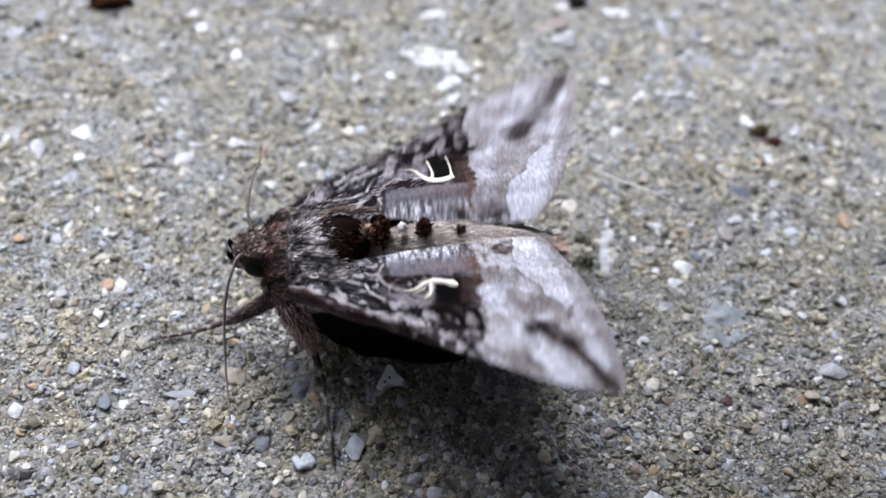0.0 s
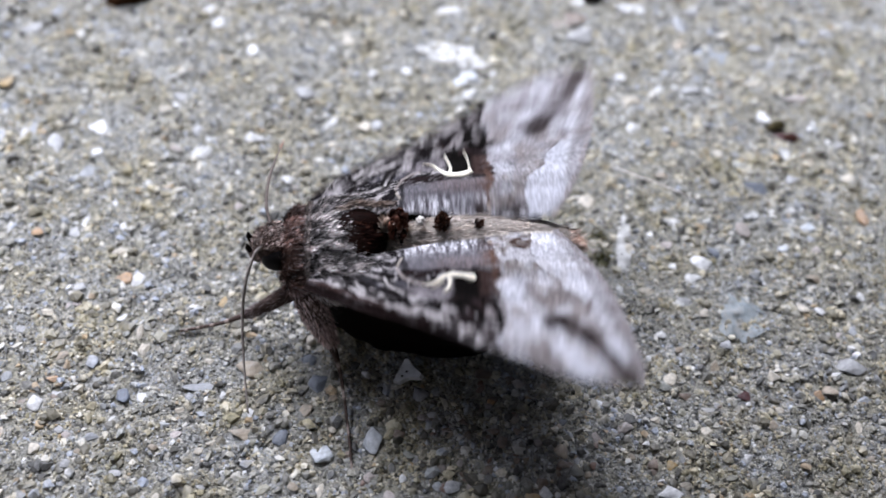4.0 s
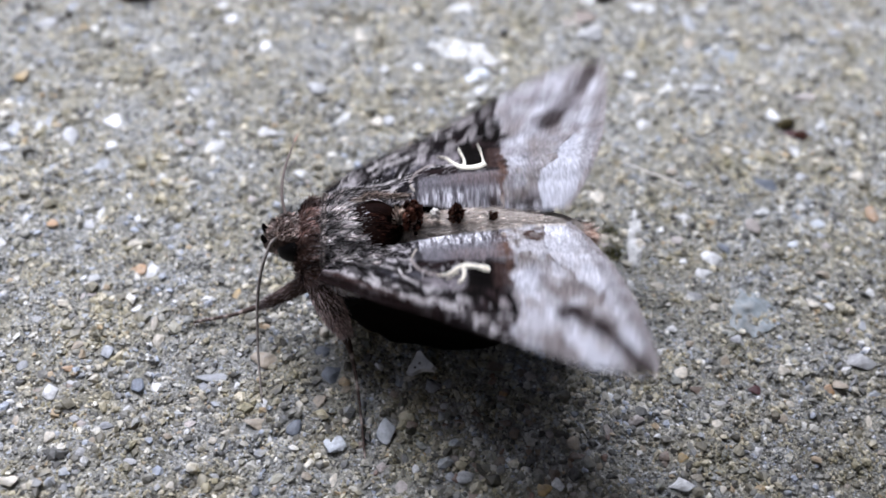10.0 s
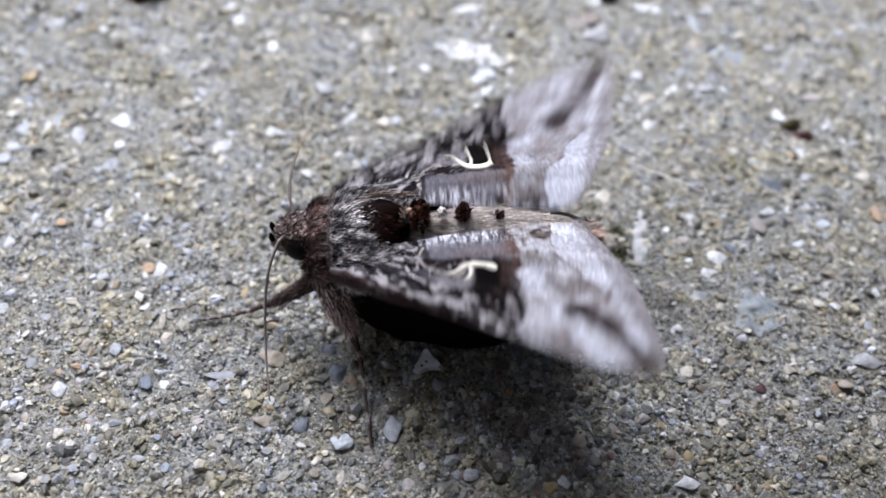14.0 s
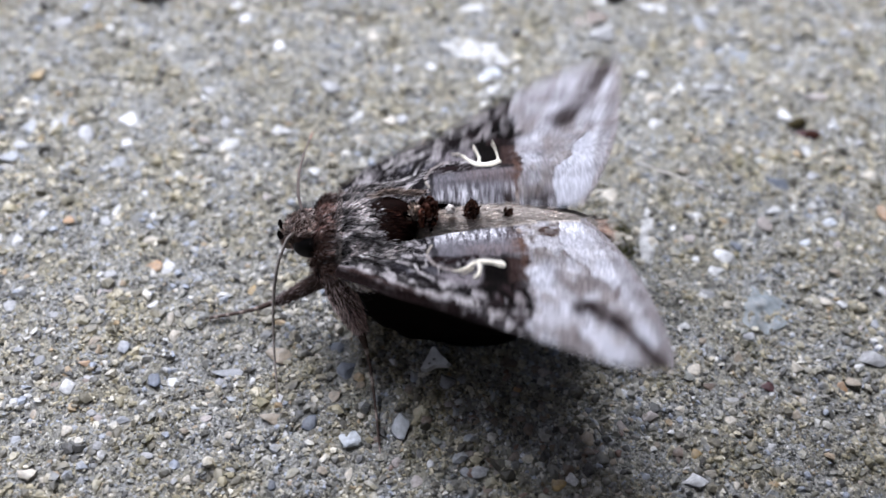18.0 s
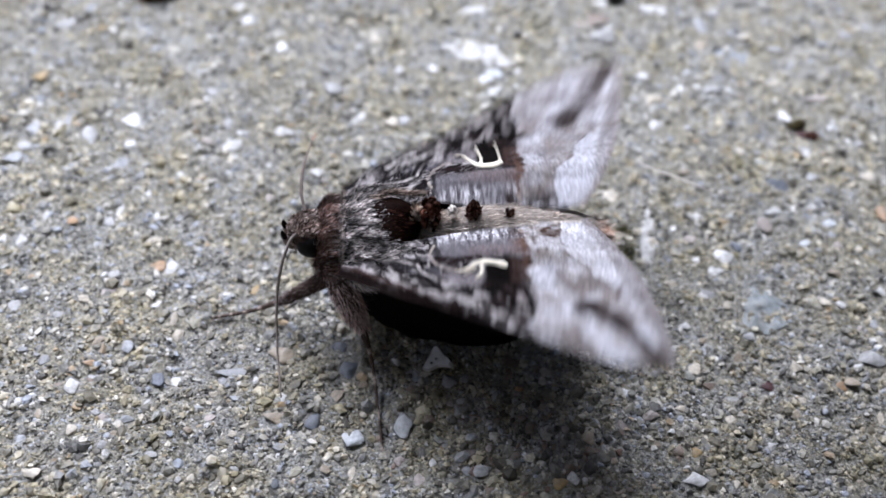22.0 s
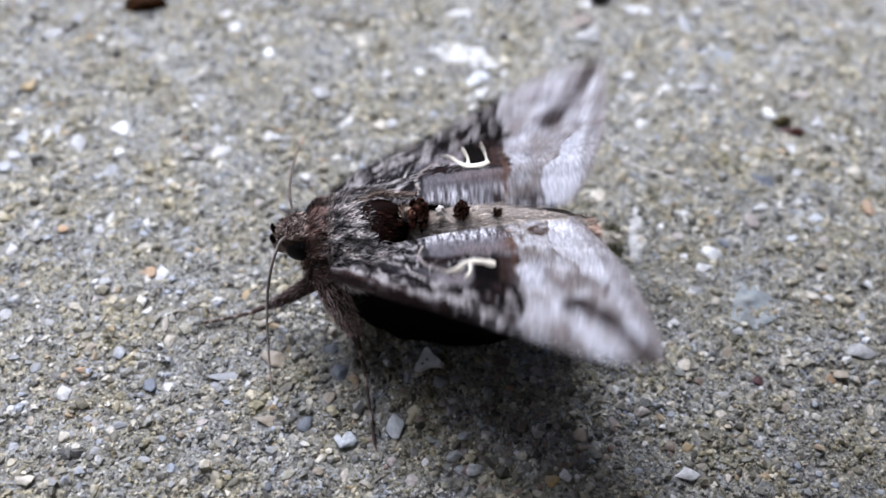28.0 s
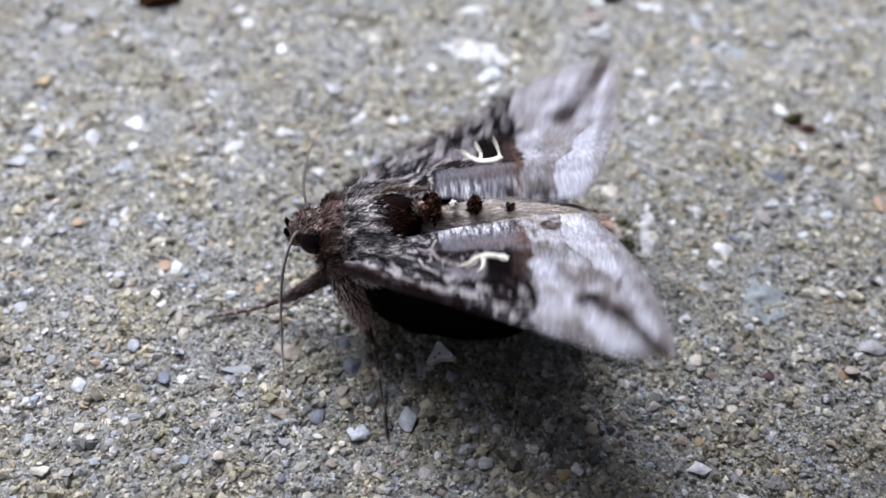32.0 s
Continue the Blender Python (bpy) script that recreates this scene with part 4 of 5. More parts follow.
def hindwing_shade(side):
    """A plain hindwing folded under the forewing, hung low and near black to stand in for shade."""
    ns, nc = 40, 26
    s, q = np.meshgrid(np.linspace(0, 1, ns), np.linspace(0, 1, nc), indexing="ij")
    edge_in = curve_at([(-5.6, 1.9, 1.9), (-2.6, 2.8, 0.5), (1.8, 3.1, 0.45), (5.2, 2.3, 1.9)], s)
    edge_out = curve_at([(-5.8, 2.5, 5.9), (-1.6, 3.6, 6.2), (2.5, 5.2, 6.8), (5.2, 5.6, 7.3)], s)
    p = edge_in * (1 - q)[..., None] + edge_out * q[..., None]
    p[..., 0] += 0.7 * np.sin(np.pi * q) * s ** 4
    p[..., 2] += 0.12 * np.sin(q * 26) * s
    p[..., 2] += 0.5 * (fractal(s * 14, q, 61, 2) - 0.35) * (1 - q) ** 4
    p[..., 1] *= side
    top = p.reshape(-1, 3)
    k = np.arange(ns * nc).reshape(ns, nc)
    f = np.stack([k[:-1, :-1], k[1:, :-1], k[1:, 1:], k[:-1, 1:]], -1).reshape(-1, 4)
    n = ns * nc
    rim = np.r_[k[:, 0], k[-1, 1:], k[-2::-1, -1], k[0, -2:0:-1]]
    nxt = np.roll(rim, -1)
    faces = np.concatenate([f, f[:, ::-1] + n, np.stack([rim, rim + n, nxt + n, nxt], -1)])
    # shade put into the colour: near black, blackest at the tail end
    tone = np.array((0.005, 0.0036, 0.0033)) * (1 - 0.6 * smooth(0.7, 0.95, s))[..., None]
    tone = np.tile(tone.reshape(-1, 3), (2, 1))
    part("hindwing_shade", joined("hindwing_shade", (np.concatenate([top, top - (0, 0, 0.05)]), (faces if side > 0 else faces[:, ::-1]).tolist(), tone)), WING, moth,
         "near-black hind wing hung low to stand in for shade")


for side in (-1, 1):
    hindwing_shade(side)

# antennae
ANT = (0.14, 0.12, 0.112)
part("antenna", joined("antenna", tube([(-8.55, -0.5, 6.95), (-9.0, -0.85, 6.6), (-9.5, -1.8, 5.5), (-9.75, -2.9, 3.9), (-9.75, -4.6, 2.1), (-9.55, -6.5, 0.9)],
                                       [0.09, 0.09, 0.085, 0.075, 0.06, 0.045], (0.3, 0.275, 0.26), 8, 60)), FUR, moth, "thin curved grey-brown antenna")
antenna = part("antenna", joined("antenna", tube([(-8.24, 0.5, 7.3), (-8.48, 1.5, 7.45), (-8.56, 3.0, 7.1), (-8.55, 4.8, 6.25), (-8.47, 6.3, 5.5), (-8.36, 7.3, 5.1)],
                                                 [0.08, 0.075, 0.07, 0.065, 0.055, 0.04], ANT, 8, 60)), FUR, moth, "thin curved grey-brown antenna")
part("antenna_tip", joined("antenna_tip", tube([(-8.37, 7.2, 5.13), (-8.3, 7.7, 4.95), (-8.22, 8.1, 4.85)], [0.045, 0.07, 0.03], (0.3, 0.2, 0.16), 8, 12)), FUR, antenna, "reddish antenna tip")


def leg(line, radii, hairs, label, split, tone=1.0):
    """A leg: a hairy upper part and a thin foot below it."""
    core = tube(line[:split], radii[:split], (0.06, 0.043, 0.038), 10, 20)
    s = rng.random(hairs)
    p = curve_at(line[:split], s)
    d = np.asarray(line[split - 1], float) - np.asarray(line[0], float)
    r = np.interp(s, np.linspace(0, 1, split), radii[:split])
    off = rng.normal(size=(hairs, 3))
    off /= np.linalg.norm(off, axis=1)[:, None]
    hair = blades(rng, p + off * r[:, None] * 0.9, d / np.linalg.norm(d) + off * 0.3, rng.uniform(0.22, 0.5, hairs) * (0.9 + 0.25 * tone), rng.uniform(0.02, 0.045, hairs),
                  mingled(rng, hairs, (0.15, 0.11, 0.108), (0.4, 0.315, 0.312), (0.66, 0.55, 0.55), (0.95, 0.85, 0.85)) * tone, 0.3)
    ob = part("leg", joined("leg", core, hair), FUR, moth, label)
    rings = np.repeat(np.where(np.sin(np.linspace(0, 30, 40)) > 0.75, 1.0, 0.0), 8)[:, None]
    foot = tube(line[split - 1:], radii[split - 1:], (0.07, 0.053, 0.047) + rings * (0.25, 0.22, 0.2), 8, 40)
    s2 = rng.random(90)
    q = curve_at(line[split - 1:], s2)
    spur = blades(rng, q, np.asarray(line[-1], float) - line[split - 1] + rng.normal(size=(90, 3)) * 2.5, np.full(90, 0.2), np.full(90, 0.04), mingled(rng, 90, *RUST), 0.2)
    part("foot", joined("foot", foot, spur), FUR, ob, "thin dark jointed foot")


leg([(-6.5, -1.1, 4.6), (-7.6, -1.15, 3.6), (-9.0, -1.1, 2.3), (-9.9, -1.1, 1.6), (-11.3, -1.15, 0.85), (-12.6, -1.2, 0.45), (-13.6, -1.3, 0.3)],
    [0.58, 0.46, 0.34, 0.17, 0.1, 0.09, 0.07], 1600, "brown front leg stretched forward", 4, 0.27)
leg([(-6.7, -2.2, 5.4), (-6.3, -2.6, 4.5), (-5.9, -3.0, 3.7), (-5.5, -3.45, 2.95), (-5.0, -4.6, 1.5), (-4.6, -7.2, 0.5), (-4.3, -10.2, 0.25)],
    [0.62, 0.68, 0.58, 0.26, 0.09, 0.07, 0.05], 5600, "furry reddish-brown middle leg", 4, 1.0)
leg([(-5.6, 1.2, 4.5), (-5.5, 1.9, 3.2), (-5.3, 2.4, 2.0), (-5.2, 2.6, 1.2), (-5.0, 2.6, 0.6), (-4.4, 2.5, 0.35), (-3.6, 2.4, 0.25)],
    [0.5, 0.45, 0.35, 0.2, 0.12, 0.1, 0.06], 260, "brown leg tucked under the body", 4, 0.4)
leg([(-2.6, 0.4, 4.2), (-2.3, 0.7, 3.2), (-1.9, 0.9, 2.0), (-1.6, 1.0, 1.2), (-0.9, 1.1, 0.6), (0.2, 1.2, 0.35), (1.6, 1.3, 0.25)],
    [0.45, 0.4, 0.3, 0.2, 0.12, 0.1, 0.06], 260, "brown hind leg tucked under the body", 4, 0.4)

WINGS = [(forewing(-1, 40), -1), (forewing(1, FAR_SEED), 1)]

# ---- loose bits on the concrete ----
pebbles("ochre", (-27.4, 17.6, 0.49, 0.52), (-11.5, 1.1, 0.27, 0.52), (4.6, -10.2, 0.53, 0.40))
pebbles("white", (-20.8, 14.1, 0.59, 0.76), (-20.5, 11.8, 0.32, 0.43), (-19.9, 7.0, 0.40, 1.05), (-25.3, 4.1, 0.43, 0.42), (-26.2, 4.2, 0.30, 0.34), (-17.9, 6.1, 0.22, 0.29), (-14.1, 11.9, 0.66, 0.49), (-11.2, 13.3, 0.67, 0.37), (-8.8, 10.1, 0.42, 0.41), (-6.5, 14.6, 0.41, 0.51))
pebbles("white", (-12.1, 21.3, 0.41, 0.54), (-15.5, 25.6, 0.37, 0.59), (-14.6, 24.3, 0.66, 0.74), (-4.0, 19.3, 0.41, 0.41), (-25.3, 13.5, 0.21, 0.75), (-17.0, 9.5, 0.32, 0.31), (-1.9, 19.7, 0.38, 0.45), (-24.2, 6.0, 0.20, 0.59), (12.6, 14.8, 0.55, 0.77), (12.3, 19.4, 0.39, 0.46))
pebbles("white", (21.3, 16.2, 0.44, 0.58), (22.2, 13.2, 0.45, 0.45), (19.0, 7.9, 0.42, 0.40), (21.5, 8.4, 0.29, 0.28), (10.2, 26.8, 0.56, 0.52), (24.6, 15.8, 0.20, 0.47), (2.2, 17.5, 0.35, 0.43), (3.8, 19.7, 0.31, 0.34), (0.6, 25.9, 1.50, 0.55), (14.2, 26.6, 1.11, 0.61))
pebbles("white", (-16.4, 2.5, 0.42, 0.54), (-16.8, -0.1, 0.29, 0.31), (-20.2, -5.1, 0.43, 0.46), (-15.0, -4.7, 0.31, 0.30), (-16.3, -5.9, 0.29, 0.29), (-10.9, -4.6, 0.28, 0.32), (-9.3, -5.7, 0.21, 0.27), (-22.1, -5.8, 0.21, 0.23), (-22.7, -6.1, 0.19, 0.29), (-11.3, -9.7, 0.20, 0.16))
pebbles("white", (-1.6, -9.2, 0.19, 0.25), (-8.9, -7.6, 0.13, 0.19), (14.2, -5.2, 0.35, 0.25), (5.4, -9.9, 0.28, 0.45), (11.5, -9.8, 0.61, 0.45), (15.4, 4.1, 0.68, 0.45), (14.6, 3.2, 0.54, 0.45), (12.4, -0.5, 0.38, 0.36), (24.1, 2.2, 0.36, 0.39), (11.5, -2.1, 0.15, 0.20))
pebbles("white", (10.7, -7.1, 0.24, 0.20), (15.7, -7.8, 0.32, 0.31))
pebbles("grey", (-23.1, 12.5, 0.65, 0.80), (-14.7, 13.9, 0.36, 0.47), (-3.6, 14.6, 0.37, 0.45), (-8.4, 17.2, 0.62, 0.65), (-27.1, 22.9, 0.71, 0.49), (-20.5, 5.7, 0.31, 0.46), (-16.0, 16.8, 0.49, 0.36), (9.8, 23.1, 0.94, 0.89), (17.0, 18.6, 0.57, 0.60), (22.1, 22.7, 0.49, 0.49))
pebbles("grey", (22.1, 11.0, 0.44, 0.43), (25.7, 13.8, 0.40, 0.42), (18.1, 26.2, 0.56, 0.52), (11.6, 17.3, 0.36, 0.44), (29.2, 25.3, 0.51, 0.52), (13.2, 8.2, 0.33, 0.31), (14.8, 15.0, 0.40, 0.42), (-19.4, 1.7, 0.33, 0.35), (-15.5, -8.9, 0.33, 0.21), (-24.4, -0.2, 0.45, 0.36))
pebbles("grey", (22.3, -2.7, 0.74, 0.60), (13.9, 1.5, 0.39, 0.37), (0.9, -9.6, 0.42, 0.37), (7.1, -8.0, 0.19, 0.17))
pebbles("orange", (-22.6, 5.7, 0.30, 0.47), (25.9, 8.0, 0.43, 0.63), (-17.3, 2.6, 0.49, 0.38), (-19.7, -3.8, 0.26, 0.26), (20.1, -4.2, 0.32, 0.4), (2.8, -5.0, 0.28, 0.27))
pebbles("bluegrey", (-20.7, 10.4, 0.80, 0.96), (-25.6, 25.0, 0.42, 0.76), (-24.7, 14.0, 0.28, 0.69), (-26.8, 13.2, 0.40, 0.44), (-27.3, 10.5, 0.54, 0.52), (-20.9, 4.1, 0.34, 0.28), (19.7, 21.4, 1.61, 1.45), (17.3, 24.7, 0.50, 0.93), (-17.9, -2.8, 0.36, 0.43), (-22.0, -3.5, 0.39, 0.48))
pebbles("bluegrey", (-12.5, -4.7, 0.27, 0.25), (-17.2, -6.9, 0.42, 0.35), (-22.2, -8.0, 0.30, 0.39), (-12.0, -4.2, 0.89, 0.32))
pebbles("cream", (-6.3, 13.0, 0.36, 0.40), (-4.4, 14.5, 0.37, 0.41), (-5.8, 22.4, 0.50, 0.47), (9.2, 8.6, 0.66, 0.49), (12.8, 17.2, 0.64, 0.66), (17.9, 12.8, 0.35, 0.30), (21.2, 19.4, 0.47, 0.46), (-6.6, -1.2, 0.27, 0.30), (-5.5, -9.6, 0.28, 0.53), (-19.8, -7.8, 0.37, 0.39))
pebbles("cream", (-21.1, -10.0, 0.55, 0.29), (-20.3, -10.2, 0.20, 0.20), (-15.3, -2.0, 0.32, 0.44), (-11.1, -7.4, 0.23, 0.19), (-13.3, -10.1, 0.26, 0.24), (-12.9, -5.4, 0.27, 0.22), (13.8, -6.5, 0.30, 0.34), (21.9, -6.0, 0.28, 0.37), (20.6, 1.2, 0.29, 0.38), (18.0, -3.1, 0.38, 0.34))
pebbles("cream", (13.5, -10.0, 0.23, 0.33), (15.0, 0.8, 0.30, 0.32), (11.8, 2.1, 0.35, 0.32), (10.9, -1.5, 0.21, 0.20), (20.5, -6.8, 0.24, 0.23))
pebbles("pink", (-15.7, 12.1, 0.37, 0.33), (18.2, 6.8, 0.42, 0.54), (23.7, 17.7, 0.73, 0.34), (-3.6, -3.3, 0.28, 0.24), (-3.2, -9.1, 0.32, 0.31), (-2.2, -10.0, 0.45, 0.40), (-18.3, -6.9, 0.27, 0.31), (4.4, -3.8, 0.39, 0.40), (9.7, -6.2, 0.36, 0.40))
pebbles("dark", (-18.8, 15.6, 0.34, 0.35), (-11.5, 11.7, 0.23, 0.32), (-2.1, -8.6, 0.29, 0.29), (6.2, -9.1, 0.38, 0.41))
pebbles("brown", (9.2, 25.1, 1.09, 0.84), (2.6, -3.2, 0.45, 0.47), (3.4, -7.0, 0.35, 0.37), (1.7, -6.7, 0.31, 0.31), (5.3, -9.2, 0.31, 0.37), (13.1, -4.4, 0.37, 0.33))
pebbles("darkblue", (19.7, 10.1, 0.72, 0.65), (-6.1, -3.9, 0.68, 0.72), (-16.0, -4.6, 0.35, 0.51), (-7.8, -6.9, 0.39, 0.48), (-9.2, -10.4, 0.28, 0.26))
pebbles("tan", (17.0, 22.9, 0.68, 0.65), (22.9, 7.9, 0.33, 0.31), (23.7, 12.4, 0.30, 0.34), (-9.6, -6.9, 0.58, 0.37), (-9.7, -2.9, 0.64, 0.72), (-19.4, -2.4, 0.30, 0.34), (-13.9, -7.6, 0.23, 0.21), (-6.6, -5.6, 0.51, 0.45), (-5.3, -4.7, 0.26, 0.25), (14.9, -2.6, 0.31, 0.44))
pebbles("tan", (21.7, 3.3, 0.45, 0.45), (0.7, -6.8, 0.23, 0.28), (17.3, -6.0, 0.28, 0.23))
pebbles("redbrown", (22.3, 14.6, 0.56, 0.43), (16.2, -4.3, 0.37, 0.33))
pebbles("paleblue", (-5.6, -8.0, 0.51, 0.59), (-3.0, -7.1, 0.52, 0.78))
pebbles("tan", (20.85, -4.0, 0.36, 0.42), (5.6, -3.9, 0.20, 0.18), (6.3, -7.6, 0.33, 0.39), (9.8, -7.7, 0.25, 0.22), (-6.9, -9.6, 0.26, 0.22), (4.1, -5.9, 0.26, 0.22), (13.3, -1.5, 0.29, 0.25), (-21.6, -6.7, 0.32, 0.27), (-17.6, -7.7, 0.28, 0.24), (13.9, 10.8, 0.40, 0.34))
pebbles("grey", (-0.8, -4.5, 0.44, 0.46), (-0.0, -4.2, 0.32, 0.27), (7.5, -7.7, 0.29, 0.25), (-1.0, -8.1, 0.29, 0.24), (19.6, 3.9, 0.29, 0.24), (15.8, -1.2, 0.32, 0.27), (-22.0, -0.8, 0.28, 0.24), (-18.8, -6.6, 0.26, 0.22), (-26.8, 11.5, 0.48, 0.41), (27.5, 24.2, 0.58, 0.49))
pebbles("grey", (19.0, 12.9, 0.37, 0.31))
pebbles("cream", (12.3, -3.4, 0.37, 0.39), (11.3, -5.8, 0.26, 0.27), (12.3, -9.3, 0.29, 0.25), (-5.1, -6.5, 0.23, 0.20), (9.4, 5.6, 0.36, 0.31), (23.5, 5.1, 0.29, 0.25), (-20.8, 0.3, 0.31, 0.26), (-11.8, -2.6, 0.26, 0.22), (-11.7, -7.8, 0.26, 0.22), (-17.0, 15.7, 0.44, 0.37))
pebbles("cream", (-5.8, 23.3, 0.55, 0.47), (-17.7, 4.5, 0.39, 0.33), (25.5, 11.0, 0.44, 0.37), (11.2, 5.3, 0.41, 0.43))
pebbles("brown", (10.9, -8.2, 0.29, 0.31), (1.4, -6.1, 0.27, 0.23), (2.5, -8.6, 0.31, 0.26), (-1.8, -6.8, 0.27, 0.23))
pebbles("ochre", (11.8, -8.3, 0.25, 0.27))
pebbles("dark", (8.1, -9.4, 0.27, 0.23))
pebbles("pink", (-0.6, -5.7, 0.28, 0.23), (13.5, 5.4, 0.36, 0.37), (22.1, -0.5, 0.30, 0.25), (-19.4, 0.8, 0.29, 0.24), (-12.9, -6.9, 0.30, 0.26), (-11.5, 8.0, 0.34, 0.29), (22.3, 5.5, 0.41, 0.35))
pebbles("bluegrey", (0.2, -9.5, 0.30, 0.26), (22.2, 6.2, 0.30, 0.25), (23.1, -0.2, 0.35, 0.29))
pebbles("darkblue", (6.5, -6.0, 0.28, 0.24), (16.3, 5.1, 0.48, 0.41))
pebbles("paleblue", (20.3, 5.5, 0.32, 0.27), (22.2, 7.1, 0.40, 0.34))
pebbles("darkblue", (-6.5, -2.5, 0.48, 0.36))
pebbles("brown", (-2.7, -5.0, 0.26, 0.21))
pebbles("cream", (-15.7, -1.0, 0.21, 0.43))
pebbles("white", (13.7, 4.0, 0.31, 0.31), (21.4, 1.0, 0.30, 0.31))


def stain(name, x, y, a, b, turn, material, label, category, lift=0.1):
    """A thin crust with a ragged outline."""
    n, m = 44, 7
    ang = np.linspace(0, 2 * np.pi, n, endpoint=False)
    ragged = 0.65 + 0.7 * fractal(np.cos(ang) * 2.6 + 8, np.sin(ang) * 2.6 + x, 3, 3)
    verts, faces = [], []
    for k in range(m):
        f = (k + 0.4) / m
        px, py = np.cos(ang) * a * f * ragged, np.sin(ang) * b * f * ragged
        ct, st = math.cos(radians(turn)), math.sin(radians(turn))
        X, Y = x + px * ct - py * st, y + px * st + py * ct
        verts.append(np.stack([X, Y, relief(X, Y) + lift * (1 - f ** 3) + 0.34 * (fractal(X * 1.6, Y * 1.6, 4, 2) - 0.42)], -1))
    for k in range(m - 1):
        faces += [[k * n + j, (k + 1) * n + j, (k + 1) * n + (j + 1) % n, k * n + (j + 1) % n] for j in range(n)]
    faces.append(list(range(n)))
    ob = new(name, mesh_of(name, np.concatenate(verts), faces))
    ob.data.materials.append(material)
    return tagged(ob, label, category)


stain("lime_crust", 1.2, 21.3, 2.7, 1.0, -20, STONES["white"], "ragged white crust dried onto the concrete", "stain")
stain("lime_crust", 2.1, 19.2, 1.0, 0.55, 20, STONES["paleblue"], "small pale crust dried onto the concrete", "stain")
stain("lime_crust", 11.0, 5.4, 0.5, 2.3, -8, STONES["white"], "thin pale crust in a crack of the concrete", "stain", 0.12)
stain("lime_crust", 14.0, 7.2, 0.7, 0.3, 10, STONES["white"], "thin pale crust in a crack of the concrete", "stain")

stain("flush_stone", 17.05, 0.7, 1.5, 1.75, 12, STONES["flush"], "flat blue-grey stone worn flush with the concrete", "stone", 0.02)
FOOTPRINTS.append((16.9, 1.0, 0.8, 0.75))


def moss(x, y, a, b, count, seed):
    """A low tuft of short dark green leaves."""
    r = np.random.default_rng(seed)
    px, py = x + r.normal(size=count) * a, y + r.normal(size=count) * b
    roots = np.stack([px, py, relief(px, py) - 0.02], -1)
    ways = np.stack([r.normal(size=count) * 0.8, r.normal(size=count) * 0.8, np.ones(count)], -1)
    tuft = blades(r, roots, ways, r.uniform(0.12, 0.32, count), r.uniform(0.04, 0.08, count), mingled(r, count, (0.05, 0.055, 0.025), (0.11, 0.115, 0.05), (0.2, 0.195, 0.1)))
    ob = new("moss_tuft", joined("moss_tuft", tuft))
    ob.data.materials.append(FUR)
    return tagged(ob, "tiny dark green moss tuft growing on the concrete", "moss")


moss(9.7, 4.4, 0.34, 0.38, 260, 1)
moss(9.6, 6.0, 0.25, 0.2, 140, 2)


def fibre(points, radius, tint, label):
    ob = new("fibre", joined("fibre", tube(points, [radius * 0.5, radius, radius * 0.5], tint, 6, 40)))
    ob.data.materials.append(FUR)
    return tagged(ob, label, "fibre")


fibre([(10.8, 11.2, 0.6), (12.2, 10.2, 0.8), (13.6, 9.6, 0.75), (15.4, 8.7, 0.6)], 0.055, (0.72, 0.7, 0.67), "thin pale plant fibre lying on the concrete")


def husk(x, y, a, b, turn, tint, label):
    """A dry scrap of seed case, lying tilted."""
    body = blob((0, 0, 0), (a, b, min(a, b) * 0.7), tint, 14, 20, 0.25, int(abs(x) * 7))
    ridge = tube([(-a * 0.9, 0, b * 0.5), (0, b * 0.15, b * 0.75), (a * 0.9, 0, b * 0.4)], [b * 0.1, b * 0.2, b * 0.1], tuple(k * 1.8 for k in tint), 6, 14)
    ob = new("seed_husk", joined("seed_husk", body, ridge))
    ob.data.materials.append(FUR)
    ob.matrix_world = pose(x * MM, y * MM, (float(relief(np.array([x]), np.array([y]))[0]) + min(a, b) * 0.45) * MM, 8, -6, turn)
    return tagged(ob, label, "debris")


husk(-21.2, 26.2, 1.5, 0.8, 10, (0.03, 0.014, 0.006), "dark brown dry seed husk lying on the concrete")
husk(11.3, 27.3, 0.7, 0.5, -20, (0.012, 0.011, 0.01), "small black scrap lying on the concrete")

husk(22.0, 15.3, 0.66, 0.36, 25, (0.042, 0.036, 0.018), "dark brown crumb of plant matter on the concrete")
husk(22.9, 14.4, 0.5, 0.35, -15, (0.04, 0.019, 0.015), "small reddish-brown crumb on the concrete")
# a white three-cornered chip with pits
chip = bmesh.new()
outline = [(-0.85, -0.62), (-0.45, 0.1), (-0.1, 0.85), (0.12, 0.8), (0.5, 0.15), (0.95, -0.45), (0.8, -0.7), (0.1, -0.55), (-0.5, -0.78)]
low = [chip.verts.new((x * 0.92 * MM, y * 0.84 * MM, 0)) for x, y in outline]
high = [chip.verts.new((x * 0.84 * MM, y * 0.76 * MM, 0.3 * MM)) for x, y in outline]
chip.faces.new(low[::-1])
chip.faces.new(high)
for i in range(len(outline)):
    j = (i + 1) % len(outline)
    chip.faces.new((low[i], low[j], high[j], high[i]))
me = bpy.data.meshes.new("pebble")
chip.to_mesh(me)
chip.free()
chip_ob = part("pebble", me, STONES["chalk"], pavement, "white three-cornered chip with small pits")
chip_ob.matrix_local = pose(-1.4 * MM, -3.35 * MM, 0.45 * MM, 6, -18, 0)
FOOTPRINTS.append((-1.4, -3.3, 0.55, 0.5))
for x, y in ((0.02, -0.1), (-0.24, -0.3)):
    pit = part("pit", joined("pit", blob((x, y, 0.305), (0.07, 0.06, 0.02), (0.02, 0.018, 0.015), 8, 12)), FUR, chip_ob, "dark pit")

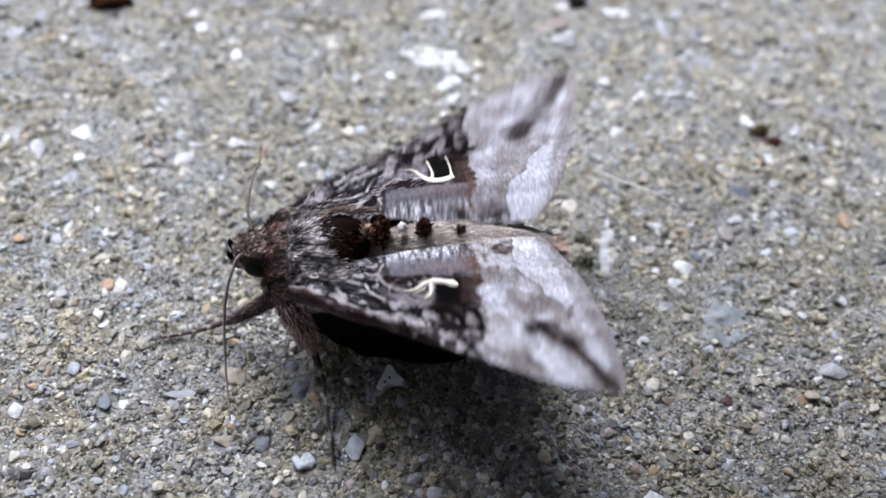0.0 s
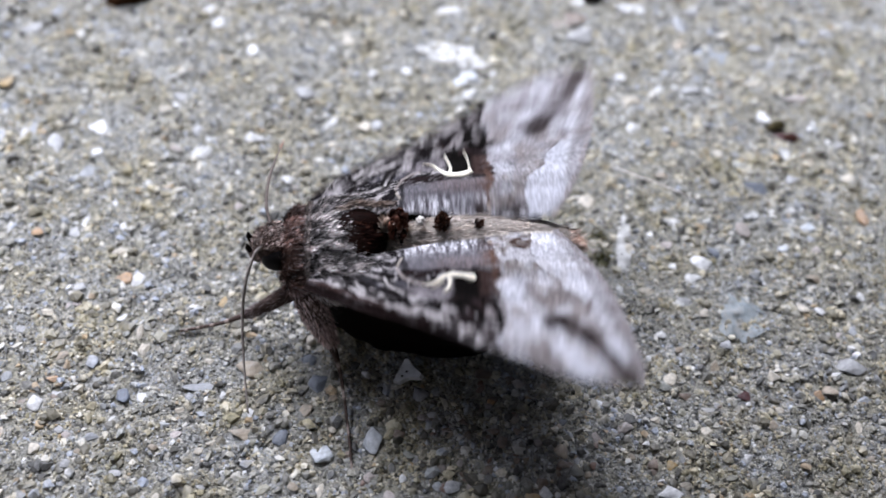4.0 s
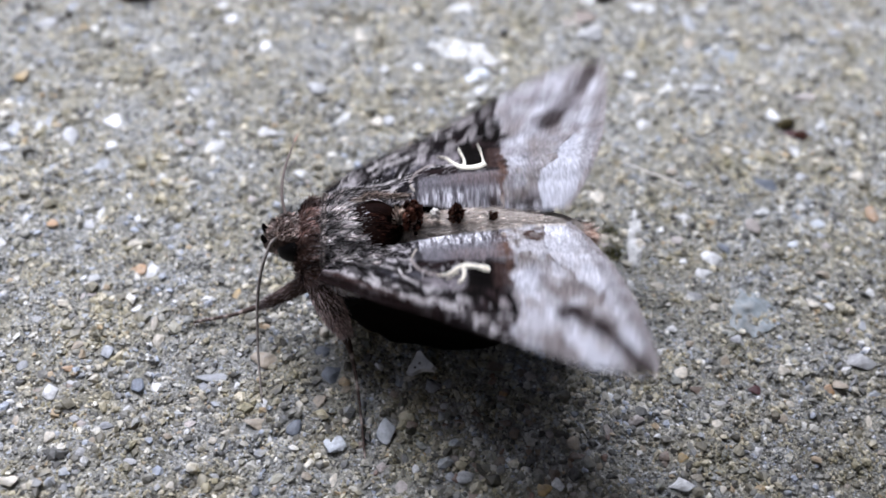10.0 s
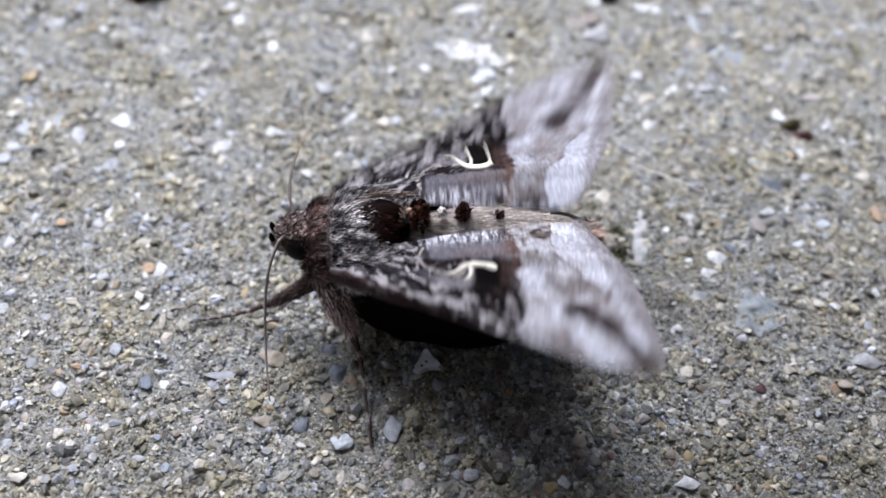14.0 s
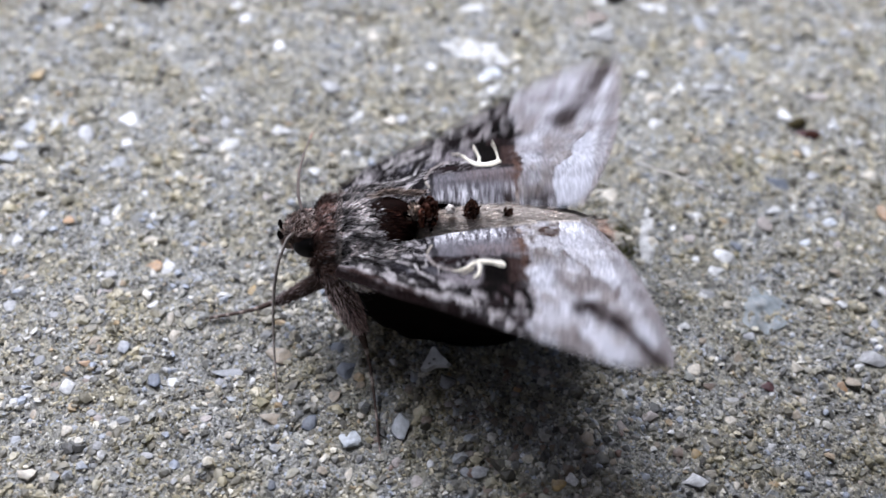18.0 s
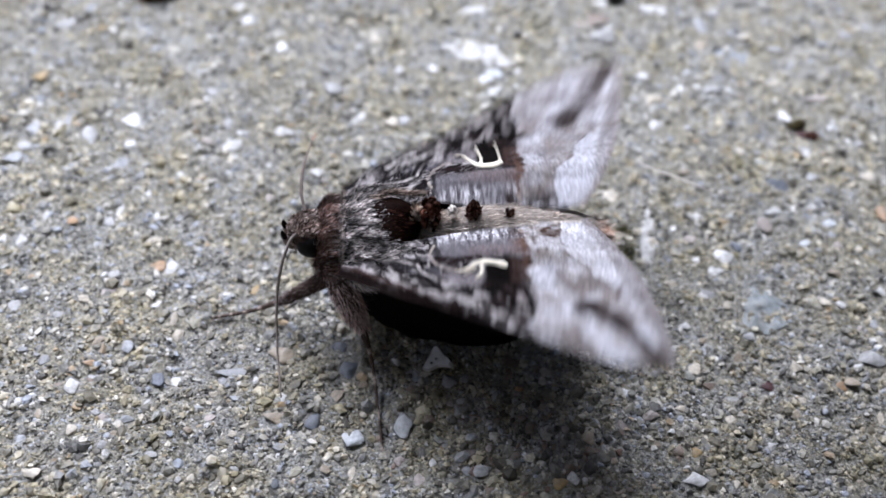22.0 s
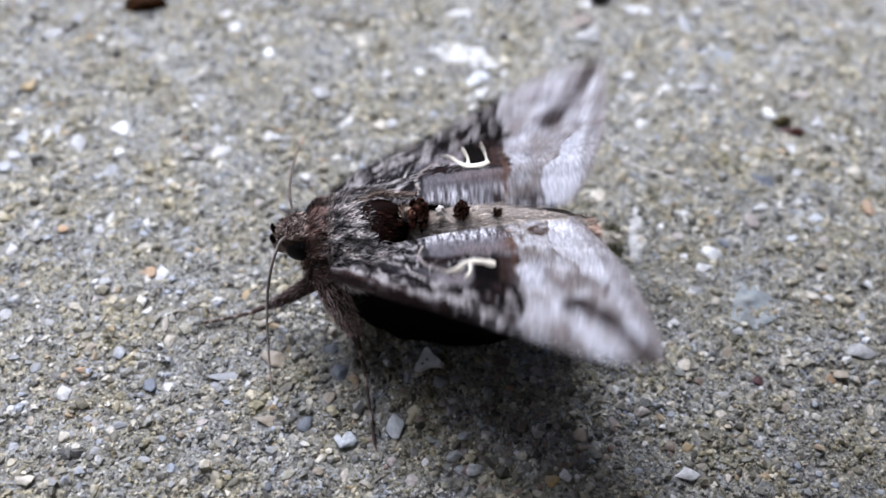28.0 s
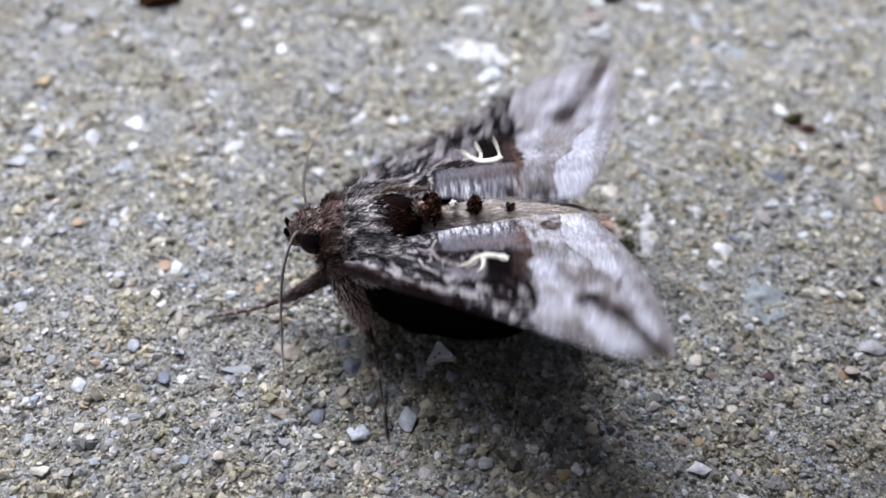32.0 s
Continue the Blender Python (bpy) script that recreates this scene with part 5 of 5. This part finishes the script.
pebble("cream", -6.6, -1.3, 0.27, 0.26, 0.25, 0.5)
pebble("chalk", -3.6, -3.3, 0.28, 0.26, 0.22, 0.5)
# smaller pebbles between the larger ones
for k in range(40):
    px, py = pick.uniform(-22, 22), pick.uniform(-12, 12)
    if not (-8 < px < 9 and -3 < py < 3):
        size = pick.uniform(0.17, 0.34)
        pebble(pick.choice(("tan", "cream", "grey", "pink", "bluegrey", "white", "brown", "tan", "grey")), px, py, size, size * pick.uniform(0.7, 1.3), None, -0.1)

# browner gravel before the moth, its dark stones added to deepen the shadow there
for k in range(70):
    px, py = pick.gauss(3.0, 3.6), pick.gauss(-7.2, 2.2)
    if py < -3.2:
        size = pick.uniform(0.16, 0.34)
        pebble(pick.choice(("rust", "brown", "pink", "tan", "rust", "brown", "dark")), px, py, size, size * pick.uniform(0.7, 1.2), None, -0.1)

coarse_v, coarse_f = scatter(36000, 3, 0.09, 0.36, 2.9, ICO_V, ICO_F)
fine_v, fine_f = scatter(170000, 4, 0.06, 0.19, 1.5, OCT_V, OCT_F)
sand = part("sand_grains", mesh_of("sand", np.concatenate([coarse_v, fine_v]), np.concatenate([coarse_f, fine_f + len(coarse_v)]), smoothed=False),
            GRAIN, pavement, "mixed grey and tan sand grains set in cement")
tagged(sand, kind="stuff")


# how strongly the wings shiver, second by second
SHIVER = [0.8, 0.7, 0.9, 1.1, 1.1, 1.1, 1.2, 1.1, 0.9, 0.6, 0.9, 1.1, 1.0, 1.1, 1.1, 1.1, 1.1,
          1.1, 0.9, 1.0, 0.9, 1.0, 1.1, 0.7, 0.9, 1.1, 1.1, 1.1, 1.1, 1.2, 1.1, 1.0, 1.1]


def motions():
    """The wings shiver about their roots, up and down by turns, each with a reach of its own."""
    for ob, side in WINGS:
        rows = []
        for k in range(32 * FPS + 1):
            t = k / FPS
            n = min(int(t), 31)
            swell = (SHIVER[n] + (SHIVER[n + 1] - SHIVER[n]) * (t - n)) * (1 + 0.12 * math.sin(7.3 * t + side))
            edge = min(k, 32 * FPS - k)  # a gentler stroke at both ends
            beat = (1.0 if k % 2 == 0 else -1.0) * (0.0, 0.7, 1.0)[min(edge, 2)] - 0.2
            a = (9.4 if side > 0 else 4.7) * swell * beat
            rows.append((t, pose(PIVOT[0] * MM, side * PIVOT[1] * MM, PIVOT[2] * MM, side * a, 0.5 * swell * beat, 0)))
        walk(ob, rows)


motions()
